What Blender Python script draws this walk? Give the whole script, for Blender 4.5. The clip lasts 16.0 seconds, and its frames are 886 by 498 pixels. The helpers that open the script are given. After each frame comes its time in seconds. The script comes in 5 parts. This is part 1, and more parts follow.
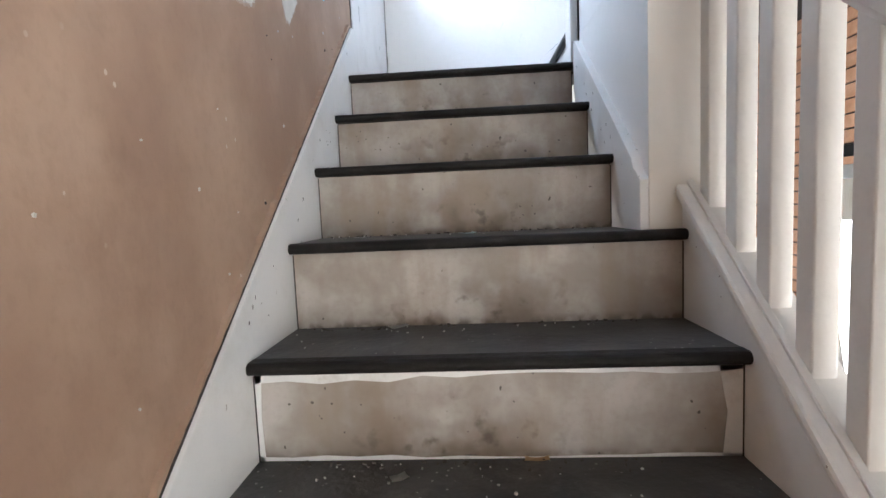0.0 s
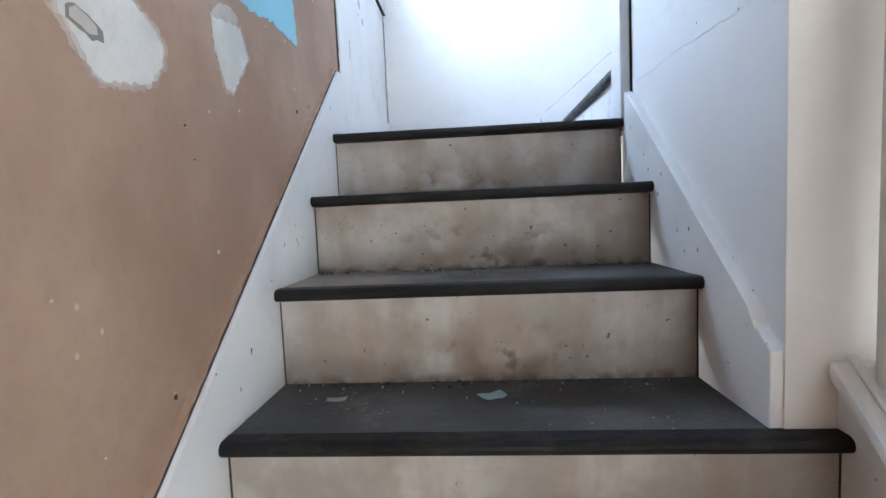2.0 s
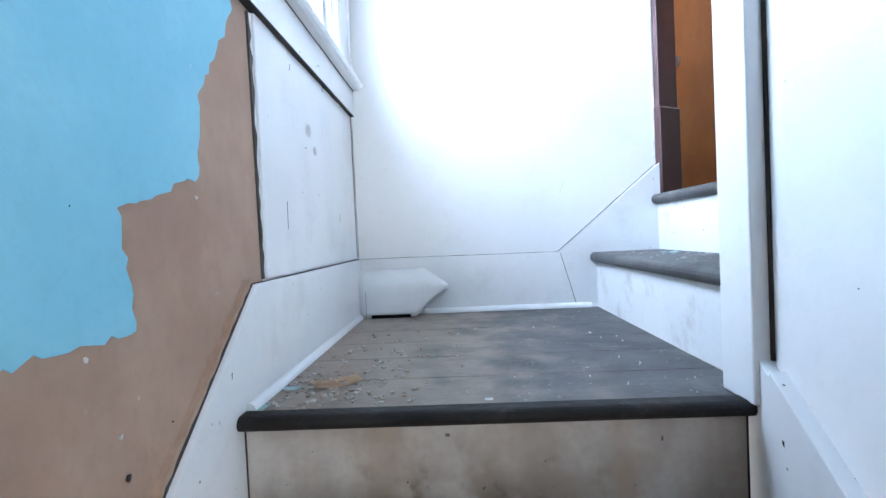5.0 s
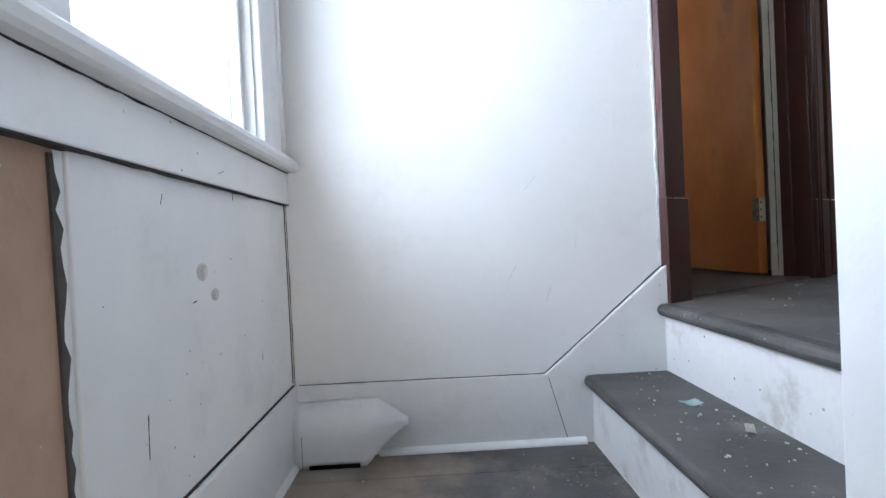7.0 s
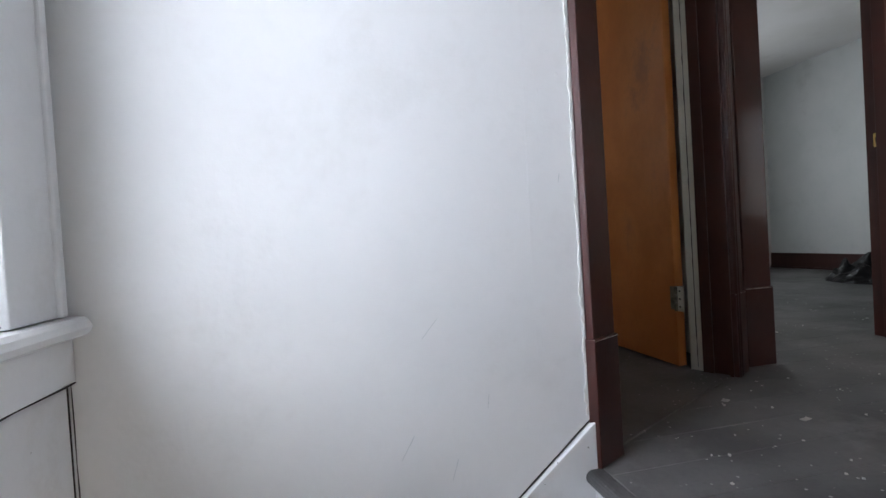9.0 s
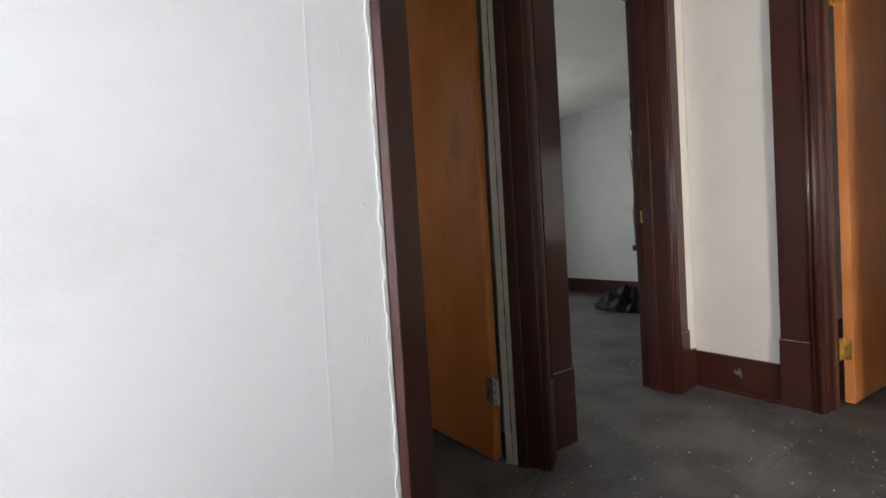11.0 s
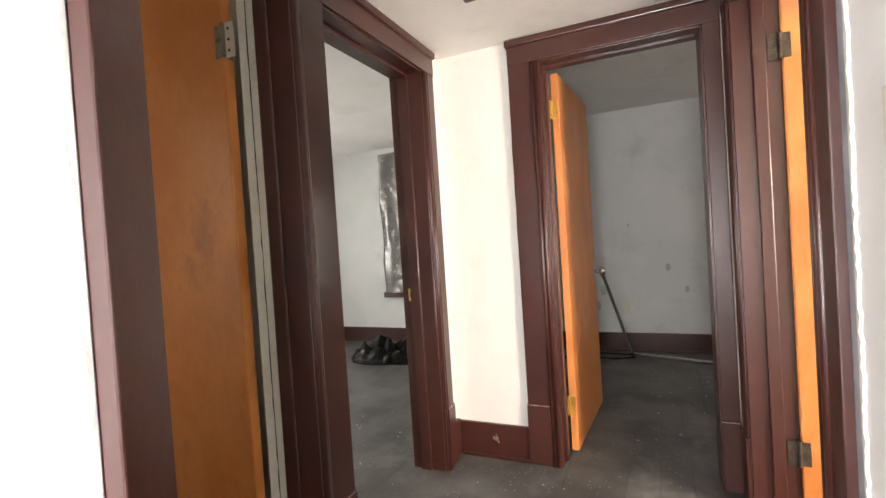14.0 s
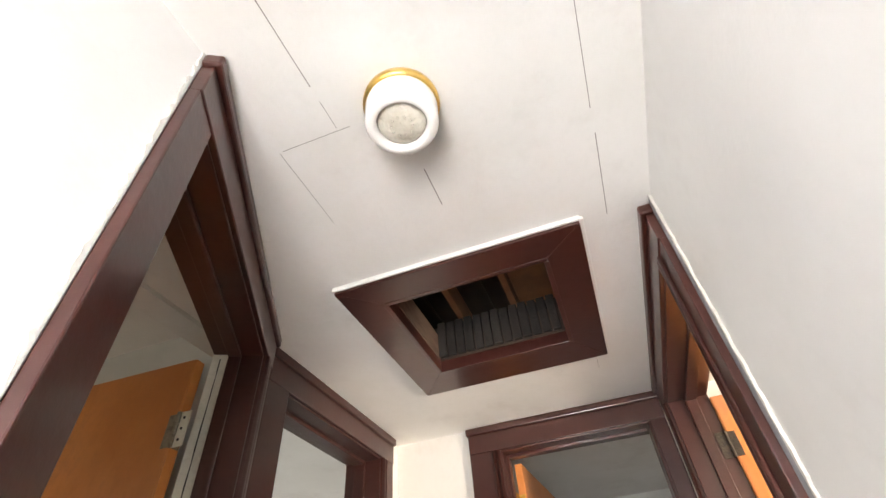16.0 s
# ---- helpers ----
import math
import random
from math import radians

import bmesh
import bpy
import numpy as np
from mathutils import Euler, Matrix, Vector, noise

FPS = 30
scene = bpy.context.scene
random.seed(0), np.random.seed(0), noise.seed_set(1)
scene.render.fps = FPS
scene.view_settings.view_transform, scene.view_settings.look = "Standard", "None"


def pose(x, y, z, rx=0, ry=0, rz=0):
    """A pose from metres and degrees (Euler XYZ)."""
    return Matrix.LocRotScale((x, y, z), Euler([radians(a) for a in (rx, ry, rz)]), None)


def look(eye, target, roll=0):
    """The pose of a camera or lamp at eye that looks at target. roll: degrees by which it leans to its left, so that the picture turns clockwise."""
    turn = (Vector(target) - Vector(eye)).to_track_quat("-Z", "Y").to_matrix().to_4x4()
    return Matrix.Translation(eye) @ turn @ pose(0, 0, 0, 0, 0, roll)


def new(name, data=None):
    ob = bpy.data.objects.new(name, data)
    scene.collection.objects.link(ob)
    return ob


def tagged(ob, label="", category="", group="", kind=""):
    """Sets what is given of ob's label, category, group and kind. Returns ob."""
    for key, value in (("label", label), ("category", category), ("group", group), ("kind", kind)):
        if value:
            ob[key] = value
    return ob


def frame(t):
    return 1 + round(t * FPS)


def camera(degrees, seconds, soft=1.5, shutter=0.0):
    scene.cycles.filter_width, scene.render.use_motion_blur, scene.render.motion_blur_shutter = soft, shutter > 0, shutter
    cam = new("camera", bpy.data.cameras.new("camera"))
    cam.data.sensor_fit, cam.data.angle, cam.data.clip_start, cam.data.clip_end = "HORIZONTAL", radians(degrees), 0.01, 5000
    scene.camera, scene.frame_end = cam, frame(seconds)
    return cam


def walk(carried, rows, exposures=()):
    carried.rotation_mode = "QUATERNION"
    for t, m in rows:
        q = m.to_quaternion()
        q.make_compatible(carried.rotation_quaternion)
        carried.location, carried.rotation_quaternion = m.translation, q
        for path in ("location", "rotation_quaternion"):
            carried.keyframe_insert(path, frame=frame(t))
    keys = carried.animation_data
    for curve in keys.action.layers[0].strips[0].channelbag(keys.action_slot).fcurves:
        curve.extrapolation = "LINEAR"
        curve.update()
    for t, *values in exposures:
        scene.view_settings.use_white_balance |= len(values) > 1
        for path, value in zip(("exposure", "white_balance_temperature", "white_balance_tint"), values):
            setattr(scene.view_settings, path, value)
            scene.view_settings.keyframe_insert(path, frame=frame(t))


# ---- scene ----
cam = camera(86.9, 16.0)
PATH = [
    (0, (0.406, -1.671, -0.485), (0.288, 0.318, -0.651), -2.5),
    (0.5, (0.401, -1.604, -0.425), (0.329, 0.389, -0.581), -2.9),
    (1, (0.416, -1.52, -0.381), (0.386, 0.474, -0.531), -3.0),
    (1.5, (0.406, -1.403, -0.304), (0.323, 0.589, -0.461), -2.7),
    (2, (0.382, -1.281, -0.23), (0.24, 0.708, -0.378), -2.5),
    (2.5, (0.366, -1.172, -0.167), (0.217, 0.818, -0.3), -2.5),
    (3, (0.373, -1.073, -0.098), (0.276, 0.922, -0.195), -2.6),
    (3.5, (0.387, -0.967, 0.005), (0.264, 1.027, -0.083), -2.5),
    (4, (0.373, -0.871, 0.093), (0.217, 1.121, 0.016), -2.3),
    (4.5, (0.358, -0.779, 0.177), (0.227, 1.215, 0.109), -2.5),
    (5, (0.356, -0.696, 0.269), (0.279, 1.302, 0.215), -2.7),
    (7.5, (0.424, -0.27, 0.672), (0.545, 1.727, 0.645), -3.2),
    (8, (0.472, -0.189, 0.773), (0.691, 1.798, 0.733), -3.7),
    (8.5, (0.503, -0.118, 0.859), (0.798, 1.859, 0.817), -3.5),
    (9, (0.511, -0.039, 0.931), (0.917, 1.919, 0.895), -3.5),
    (9.5, (0.524, 0.025, 1.022), (1.107, 1.938, 0.985), -3.4),
    (12, (0.759, 0.379, 1.357), (2.223, 1.738, 1.272), -3.4),
    (12.5, (0.786, 0.456, 1.411), (2.394, 1.642, 1.331), -3.3),
    (13, (0.801, 0.487, 1.459), (2.504, 1.533, 1.386), -3.5),
    (13.5, (0.795, 0.486, 1.496), (2.571, 1.404, 1.436), -3.6),
    (14, (0.783, 0.47, 1.524), (2.602, 1.3, 1.486), -3.7),
    (14.5, (0.778, 0.455, 1.536), (2.617, 1.227, 1.686), -3.6),
    (15, (0.78, 0.441, 1.543), (2.581, 1.14, 2.06), -3.6),
    (15.5, (0.783, 0.453, 1.566), (2.447, 1.022, 2.524), -3.9),
    (16, (0.800, 0.456, 1.573), (2.213, 0.881, 2.927), -5.3),
]
EXPOSURES = [(0, 0.22, 5850, 10), (1.5, 0.26, 5700, 9), (2.5, 0.36, 5280, 8), (3.5, 0.54, 5120, 7), (5.0, 0.24, 5400, 7), (7.5, -0.85, 6350, 12), (8.5, -1.16, 6450, 13), (9.7, -1.24, 6800, 13), (12.0, -0.98, 7500, 14), (12.5, -0.62, 7700, 15), (13.5, -0.06, 7900, 16), (15.0, 0.14, 8150, 15), (16.0, -0.06, 8000, 14)]
walk(cam, [(t, look(eye, target, roll)) for t, eye, target, roll in PATH], EXPOSURES)

# ---- light, sky and exposure ----
SUN_ELEV, SUN_TURN = radians(23.4), radians(188.5)      # the sun stands to the south (-y)
world = bpy.data.worlds.new("world")
scene.world = world
world.use_nodes = True
wn = world.node_tree
sky = wn.nodes.new("ShaderNodeTexSky")
sky.sky_type, sky.sun_disc = "NISHITA", False
sky.sun_elevation, sky.sun_rotation = SUN_ELEV, SUN_TURN
wn.nodes["Background"].inputs[1].default_value = 0.15
wn.links.new(sky.outputs[0], wn.nodes["Background"].inputs[0])
sun = new("sun", bpy.data.lights.new("sun", "SUN"))
sun.data.energy, sun.data.angle, sun.data.color = 5.0, radians(0.5), (1.0, 0.93, 0.82)
sun.matrix_world = look((0, 0, 10), (0.15, 1, 10 - 1.0112 * math.tan(SUN_ELEV)))


def window_light(x, y, z, tx, ty, tz, w, h, watts, color=(0.86, 0.93, 1.0)):
    """Sky light that comes in through a window's opening."""
    lamp = new("window_light", bpy.data.lights.new("window_light", "AREA"))
    lamp.data.shape, lamp.data.size, lamp.data.size_y = "RECTANGLE", w, h
    lamp.data.energy, lamp.data.color = watts, color
    lamp.matrix_world = look((x, y, z), (tx, ty, tz))


window_light(-0.215, 0.49, 1.46, 1.0, 0.49, 1.46, 0.78, 1.4, 104, (0.80, 0.87, 1.0))
window_light(5.60, -2.6, -0.85, 2.0, -2.2, -1.1, 2.3, 1.5, 40, (1.0, 0.90, 0.78))
window_light(1.78, -4.76, -0.95, 1.5, 0, -1.0, 1.6, 1.6, 66, (1.0, 0.90, 0.78))
window_light(2.10, -0.15, -1.2, 0.5, -0.6, -1.1, 1.5, 1.2, 50, (1.0, 0.95, 0.90))
window_light(1.29, -2.76, 1.55, 2.45, 0.3, 1.1, 0.65, 1.3, 250, (1.0, 0.955, 0.905))
window_light(3.7, 4.76, 1.60, 4.2, 2.5, 1.2, 1.0, 1.3, 52, (0.84, 0.92, 1.0))
window_light(5.61, -1.7, 1.60, 4.2, 0, 1.2, 0.9, 1.3, 15, (0.90, 0.95, 1.0))
# added fill for the small room, to brighten its open door's face
window_light(0.74, 2.25, 1.65, 2.0, 2.1, 1.4, 0.75, 1.15, 5.5, (1.0, 0.95, 0.88))


# ---- materials ----
def mat(name, a, b, rough=0.6, scale=3.0, fine=60.0, bump=0.15, spec=0.5, metal=0.0, specks=None, speck_scale=40, speck_amount=0.1,
        stain=None, stain_scale=4.0, stain_amount=0.3, coat=0.0, stretch=(1, 1, 1), grainy=0.2, spread=1.0):
    """Painted, worn surface: two tones in large clouds, fine grain, specks and stains, with relief."""
    m = bpy.data.materials.new(name)
    m.use_nodes = True
    nt = m.node_tree
    n, link = nt.nodes, nt.links.new
    bsdf = n["Principled BSDF"]
    pos = n.new("ShaderNodeNewGeometry").outputs["Position"]
    mp = n.new("ShaderNodeMapping")
    mp.inputs["Scale"].default_value = stretch
    link(pos, mp.inputs["Vector"])
    at = mp.outputs["Vector"]

    def cloud(s, detail=4, rough_=0.6):
        t = n.new("ShaderNodeTexNoise")
        t.inputs["Scale"].default_value, t.inputs["Detail"].default_value, t.inputs["Roughness"].default_value = s, detail, rough_
        link(at, t.inputs["Vector"])
        return t.outputs["Fac"]

    def ramp(fac, lo, hi):
        r = n.new("ShaderNodeMapRange")
        r.interpolation_type = "SMOOTHSTEP"
        r.inputs["From Min"].default_value, r.inputs["From Max"].default_value = lo, hi
        link(fac, r.inputs["Value"])
        return r.outputs["Result"]

    def mix(fac, c1, c2):
        x = n.new("ShaderNodeMix")
        x.data_type = "RGBA"
        for sock, v in ((x.inputs["A"], c1), (x.inputs["B"], c2)):
            if isinstance(v, tuple):
                sock.default_value = (*v, 1)
            else:
                link(v, sock)
        link(fac, x.inputs["Factor"])
        return x.outputs["Result"]

    def times(x, k):
        q = n.new("ShaderNodeMath")
        q.operation = "MULTIPLY"
        q.inputs[1].default_value = k
        link(x, q.inputs[0])
        return q.outputs[0]

    col = mix(ramp(cloud(scale), 0.35, 0.65), a, b)
    grain = cloud(fine, 3)
    darker = tuple(c * 0.8 for c in a)
    col = mix(times(ramp(grain, 0.45, 0.75), grainy), col, darker)
    if stain:
        col = mix(times(ramp(cloud(stain_scale, 6, 0.7), 0.52, 0.72), stain_amount), col, stain)
    if specks:
        v = n.new("ShaderNodeTexVoronoi")
        v.inputs["Scale"].default_value = speck_scale
        link(at, v.inputs["Vector"])
        inv = n.new("ShaderNodeMath")
        inv.operation = "LESS_THAN"
        inv.inputs[1].default_value = speck_amount
        link(v.outputs["Distance"], inv.inputs[0])
        gate = n.new("ShaderNodeMath")
        gate.operation = "MULTIPLY"
        link(inv.outputs[0], gate.inputs[0])
        link(ramp(cloud(speck_scale * 0.13), 0.48, 0.56), gate.inputs[1])
        col = mix(gate.outputs[0], col, specks)
    link(col, bsdf.inputs["Base Color"])
    rr = n.new("ShaderNodeMapRange")
    rr.inputs["To Min"].default_value, rr.inputs["To Max"].default_value = max(rough - 0.12 * spread, 0.03), min(rough + 0.15 * spread, 1)
    link(cloud(scale * 4), rr.inputs["Value"])
    link(rr.outputs["Result"], bsdf.inputs["Roughness"])
    bsdf.inputs["Metallic"].default_value, bsdf.inputs["Specular IOR Level"].default_value = metal, spec
    bsdf.inputs["Coat Weight"].default_value, bsdf.inputs["Coat Roughness"].default_value = coat, 0.12
    bp = n.new("ShaderNodeBump")
    bp.inputs["Strength"].default_value, bp.inputs["Distance"].default_value = bump, 0.004
    add = n.new("ShaderNodeMath")
    add.operation = "MULTIPLY_ADD"
    add.inputs[1].default_value = 2.5
    link(cloud(scale * 3, 2), add.inputs[0])
    link(grain, add.inputs[2])
    link(add.outputs[0], bp.inputs["Height"])
    link(bp.outputs["Normal"], bsdf.inputs["Normal"])
    return m


def smudged(name, a, b, dirt, centre_x, width, low, high):
    """Dirty white riser paint: kicked brown scuffs in the middle of each riser, chips and runs."""
    m = mat(name, a, b, 0.5, 5, 90, 0.1, stain=(0.36, 0.30, 0.24), stain_scale=5, stain_amount=0.35)
    nt = m.node_tree
    n, link = nt.nodes, nt.links.new
    bsdf = n["Principled BSDF"]
    base = bsdf.inputs["Base Color"].links[0].from_socket
    obj = n.new("ShaderNodeTexCoord").outputs["Object"]
    sep = n.new("ShaderNodeSeparateXYZ")
    link(obj, sep.inputs[0])
    rnd = n.new("ShaderNodeObjectInfo").outputs["Random"]
    off = n.new("ShaderNodeVectorMath")
    off.operation = "ADD"
    cmb = n.new("ShaderNodeCombineXYZ")
    k = n.new("ShaderNodeMath")
    k.operation = "MULTIPLY"
    k.inputs[1].default_value = 37.0
    link(rnd, k.inputs[0])
    link(k.outputs[0], cmb.inputs[1])
    link(obj, off.inputs[0])
    link(cmb.outputs[0], off.inputs[1])

    def smooth(v, lo, hi, t0, t1):
        r = n.new("ShaderNodeMapRange")
        r.interpolation_type = "SMOOTHSTEP"
        for key, val in (("From Min", lo), ("From Max", hi), ("To Min", t0), ("To Max", t1)):
            r.inputs[key].default_value = val
        link(v, r.inputs["Value"])
        return r.outputs["Result"]

    def mul(p, q):
        x = n.new("ShaderNodeMath")
        x.operation = "MULTIPLY"
        link(p, x.inputs[0])
        if isinstance(q, float):
            x.inputs[1].default_value = q
        else:
            link(q, x.inputs[1])
        return x.outputs[0]

    def cloud(s, detail):
        t = n.new("ShaderNodeTexNoise")
        t.inputs["Scale"].default_value, t.inputs["Detail"].default_value = s, detail
        link(off.outputs[0], t.inputs["Vector"])
        return t.outputs["Fac"]

    d = n.new("ShaderNodeMath")
    d.operation = "SUBTRACT"
    d.inputs[1].default_value = centre_x
    link(sep.outputs[0], d.inputs[0])
    ab = n.new("ShaderNodeMath")
    ab.operation = "ABSOLUTE"
    link(d.outputs[0], ab.inputs[0])
    middle = mul(smooth(ab.outputs[0], 0.02, width, 1, 0), smooth(sep.outputs[2], low, high, 1, 0))
    broad = mul(mul(middle, smooth(cloud(9, 3), 0.35, 0.62, 0, 1)), 0.8)
    marks = mul(mul(middle, smooth(cloud(24, 3), 0.55, 0.72, 0, 1)), 0.75)
    chips = mul(smooth(cloud(70, 1), 0.752, 0.77, 0, 1), 0.85)
    squeeze = n.new("ShaderNodeVectorMath")
    squeeze.operation = "MULTIPLY"
    squeeze.inputs[1].default_value = (1, 1, 0.22)
    link(off.outputs[0], squeeze.inputs[0])
    runs = n.new("ShaderNodeTexNoise")
    runs.inputs["Scale"].default_value, runs.inputs["Detail"].default_value = 11, 4
    link(squeeze.outputs[0], runs.inputs["Vector"])
    wash = mul(smooth(runs.outputs["Fac"], 0.44, 0.68, 0, 1), 0.55)
    foot = mul(smooth(sep.outputs[2], 0.0, 0.022, 1, 0), smooth(cloud(30, 4), 0.38, 0.6, 0, 1))
    grime = mul(foot, 0.75)
    out = base
    for fac, colour in ((wash, (0.27, 0.205, 0.145)), (grime, (0.09, 0.07, 0.055)), (broad, dirt), (marks, tuple(c * 0.45 for c in dirt)), (chips, (0.07, 0.06, 0.05))):
        x = n.new("ShaderNodeMix")
        x.data_type = "RGBA"
        link(fac, x.inputs["Factor"])
        link(out, x.inputs["A"])
        x.inputs["B"].default_value = (*colour, 1)
        out = x.outputs["Result"]
    link(out, bsdf.inputs["Base Color"])
    return m


def emit_free_glass():
    m = bpy.data.materials.new("window_glass")
    m.use_nodes = True
    b = m.node_tree.nodes["Principled BSDF"]
    b.inputs["Base Color"].default_value = (0.95, 0.97, 0.97, 1)
    b.inputs["Transmission Weight"].default_value, b.inputs["Roughness"].default_value, b.inputs["IOR"].default_value = 1, 0.02, 1.45
    return m


GLASS = emit_free_glass()
PLASTER = mat("bare_brown_plaster", (0.32, 0.205, 0.14), (0.43, 0.30, 0.215), 0.75, 3.2, 70, 0.18, specks=(0.52, 0.42, 0.33), speck_scale=26, speck_amount=0.07, stain=(0.22, 0.13, 0.08), stain_scale=2.4, stain_amount=0.55, stretch=(1, 1, 0.7))
BLUE = mat("pale_blue_paint", (0.215, 0.49, 0.61), (0.275, 0.55, 0.66), 0.55, 2.5, 60, 0.15, stain=(0.45, 0.68, 0.75), stain_scale=4, stain_amount=0.3)
FILLER = mat("white_filler", (0.56, 0.55, 0.51), (0.68, 0.66, 0.62), 0.8, 9, 120, 0.35)
THINFILL = mat("thin_beige_filler", (0.44, 0.40, 0.355), (0.54, 0.50, 0.45), 0.8, 12, 120, 0.3)
SMEAR = mat("filler_smear_over_plaster", (0.37, 0.27, 0.205), (0.45, 0.36, 0.295), 0.8, 16, 110, 0.25)
WHITE = mat("white_wall_paint", (0.76, 0.76, 0.75), (0.80, 0.80, 0.79), 0.55, 1.6, 35, 0.22, stain=(0.60, 0.585, 0.55), stain_scale=2.2, stain_amount=0.28, grainy=0.06)
TRIM = mat("white_trim_paint", (0.74, 0.75, 0.75), (0.80, 0.80, 0.79), 0.38, 3, 70, 0.12, specks=(0.20, 0.18, 0.16), speck_scale=30, speck_amount=0.06, stain=(0.55, 0.53, 0.50), stain_scale=5, stain_amount=0.3, grainy=0.08)
CREAM = mat("cream_wall_paint", (0.75, 0.733, 0.69), (0.79, 0.773, 0.73), 0.6, 1.8, 40, 0.15, stain=(0.62, 0.58, 0.50), stain_scale=3, stain_amount=0.25, grainy=0.08)
GREYWALL = mat("grey_white_wall_paint", (0.62, 0.64, 0.63), (0.68, 0.69, 0.68), 0.6, 1.8, 40, 0.12, stain=(0.42, 0.43, 0.40), stain_scale=2.6, stain_amount=0.35, grainy=0.08)
CEIL = mat("white_ceiling_paint", (0.75, 0.74, 0.71), (0.80, 0.79, 0.77), 0.7, 2, 50, 0.15, stain=(0.58, 0.555, 0.52), stain_scale=2.2, stain_amount=0.4, grainy=0.08)
TREAD = mat("dark_grey_floor_paint", (0.040, 0.039, 0.038), (0.085, 0.082, 0.080), 0.55, 6, 90, 0.35, specks=(0.30, 0.29, 0.27), speck_scale=55, speck_amount=0.12, stain=(0.17, 0.16, 0.148), stain_scale=7, stain_amount=0.6)
SMUDGE = mat("grey_brown_smudge", (0.46, 0.445, 0.42), (0.68, 0.67, 0.65), 0.6, 30, 90, 0.1)


def dusty(name, reach):
    """Floor paint under tan plaster dust that lies thickest along the left wall."""
    m = TREAD.copy()
    m.name = name
    n, link = m.node_tree.nodes, m.node_tree.links.new
    bsdf = n["Principled BSDF"]
    base = bsdf.inputs["Base Color"].links[0].from_socket
    pos = n.new("ShaderNodeNewGeometry").outputs["Position"]
    sep = n.new("ShaderNodeSeparateXYZ")
    link(pos, sep.inputs[0])
    t = n.new("ShaderNodeTexNoise")
    t.inputs["Scale"].default_value, t.inputs["Detail"].default_value = 9, 6
    link(pos, t.inputs["Vector"])
    add = n.new("ShaderNodeMath")
    add.operation = "MULTIPLY_ADD"
    add.inputs[1].default_value = -0.9
    link(t.outputs["Fac"], add.inputs[0])
    link(sep.outputs[0], add.inputs[2])
    mr = n.new("ShaderNodeMapRange")
    mr.interpolation_type = "SMOOTHSTEP"
    for key, val in (("From Min", reach - 0.45), ("From Max", reach - 0.95), ("To Min", 0), ("To Max", 0.85)):
        mr.inputs[key].default_value = val
    link(add.outputs[0], mr.inputs["Value"])
    x = n.new("ShaderNodeMix")
    x.data_type = "RGBA"
    link(mr.outputs["Result"], x.inputs["Factor"])
    link(base, x.inputs["A"])
    x.inputs["B"].default_value = (0.30, 0.245, 0.19, 1)
    link(x.outputs["Result"], bsdf.inputs["Base Color"])
    return m


LANDING = dusty("dusty_grey_landing_boards", 0.64)
DUSTTREAD = dusty("dusty_grey_tread_paint", 0.50)
FLOOR = mat("worn_dark_grey_floorboards", (0.055, 0.054, 0.053), (0.125, 0.122, 0.119), 0.55, 3, 80, 0.3, specks=(0.40, 0.39, 0.37), speck_scale=38, speck_amount=0.12, stain=(0.20, 0.197, 0.193), stain_scale=4, stain_amount=0.5)
NOSE = mat("black_worn_nosing_paint", (0.007, 0.006, 0.006), (0.014, 0.012, 0.011), 0.6, 9, 110, 0.3, stain=(0.05, 0.046, 0.042), stain_scale=14, stain_amount=0.35, spec=0.25)
RISER = smudged("dirty_white_riser_paint", (0.31, 0.272, 0.234), (0.48, 0.452, 0.42), (0.12, 0.08, 0.047), 0.42, 0.34, 0.02, 0.15)
REPAINT = smudged("repainted_pale_riser", (0.31, 0.272, 0.236), (0.48, 0.455, 0.43), (0.13, 0.088, 0.055), 0.36, 0.30, 0.02, 0.17)
MAROON = mat("dark_maroon_gloss_paint", (0.040, 0.0088, 0.0060), (0.050, 0.0112, 0.0075), 0.36, 3, 45, 0.14, stain=(0.075, 0.026, 0.021), stain_scale=5, stain_amount=0.2, spec=0.5, coat=0.4, spread=0.25)
ORANGE = mat("orange_varnished_wood", (0.50, 0.165, 0.040), (0.64, 0.245, 0.072), 0.42, 2.6, 40, 0.08, stain=(0.34, 0.135, 0.065), stain_scale=2.6, stain_amount=0.7, coat=0.1, stretch=(1.3, 1.3, 0.9))
JAMBCREAM = mat("grubby_cream_jamb_paint", (0.62, 0.60, 0.51), (0.70, 0.67, 0.58), 0.55, 8, 80, 0.2, stain=(0.28, 0.26, 0.2), stain_scale=8, stain_amount=0.4)
BALUSTER = mat("white_baluster_paint", (0.70, 0.69, 0.67), (0.76, 0.75, 0.72), 0.42, 5, 80, 0.15, specks=(0.35, 0.3, 0.26), speck_scale=25, speck_amount=0.05)
BRASS = mat("brass", (0.70, 0.46, 0.13), (0.80, 0.55, 0.2), 0.3, 20, 100, 0.1, metal=1.0)
STEEL = mat("dull_steel", (0.45, 0.45, 0.45), (0.58, 0.58, 0.57), 0.35, 20, 100, 0.1, metal=1.0)
CHROME = mat("polished_chrome", (0.72, 0.71, 0.69), (0.80, 0.79, 0.77), 0.16, 20, 100, 0.03, metal=1.0)
OLDSTEEL = mat("paint_spattered_old_hinge", (0.12, 0.10, 0.075), (0.26, 0.24, 0.19), 0.5, 40, 100, 0.3, metal=0.4, stain=(0.12, 0.09, 0.07), stain_scale=40, stain_amount=0.7)
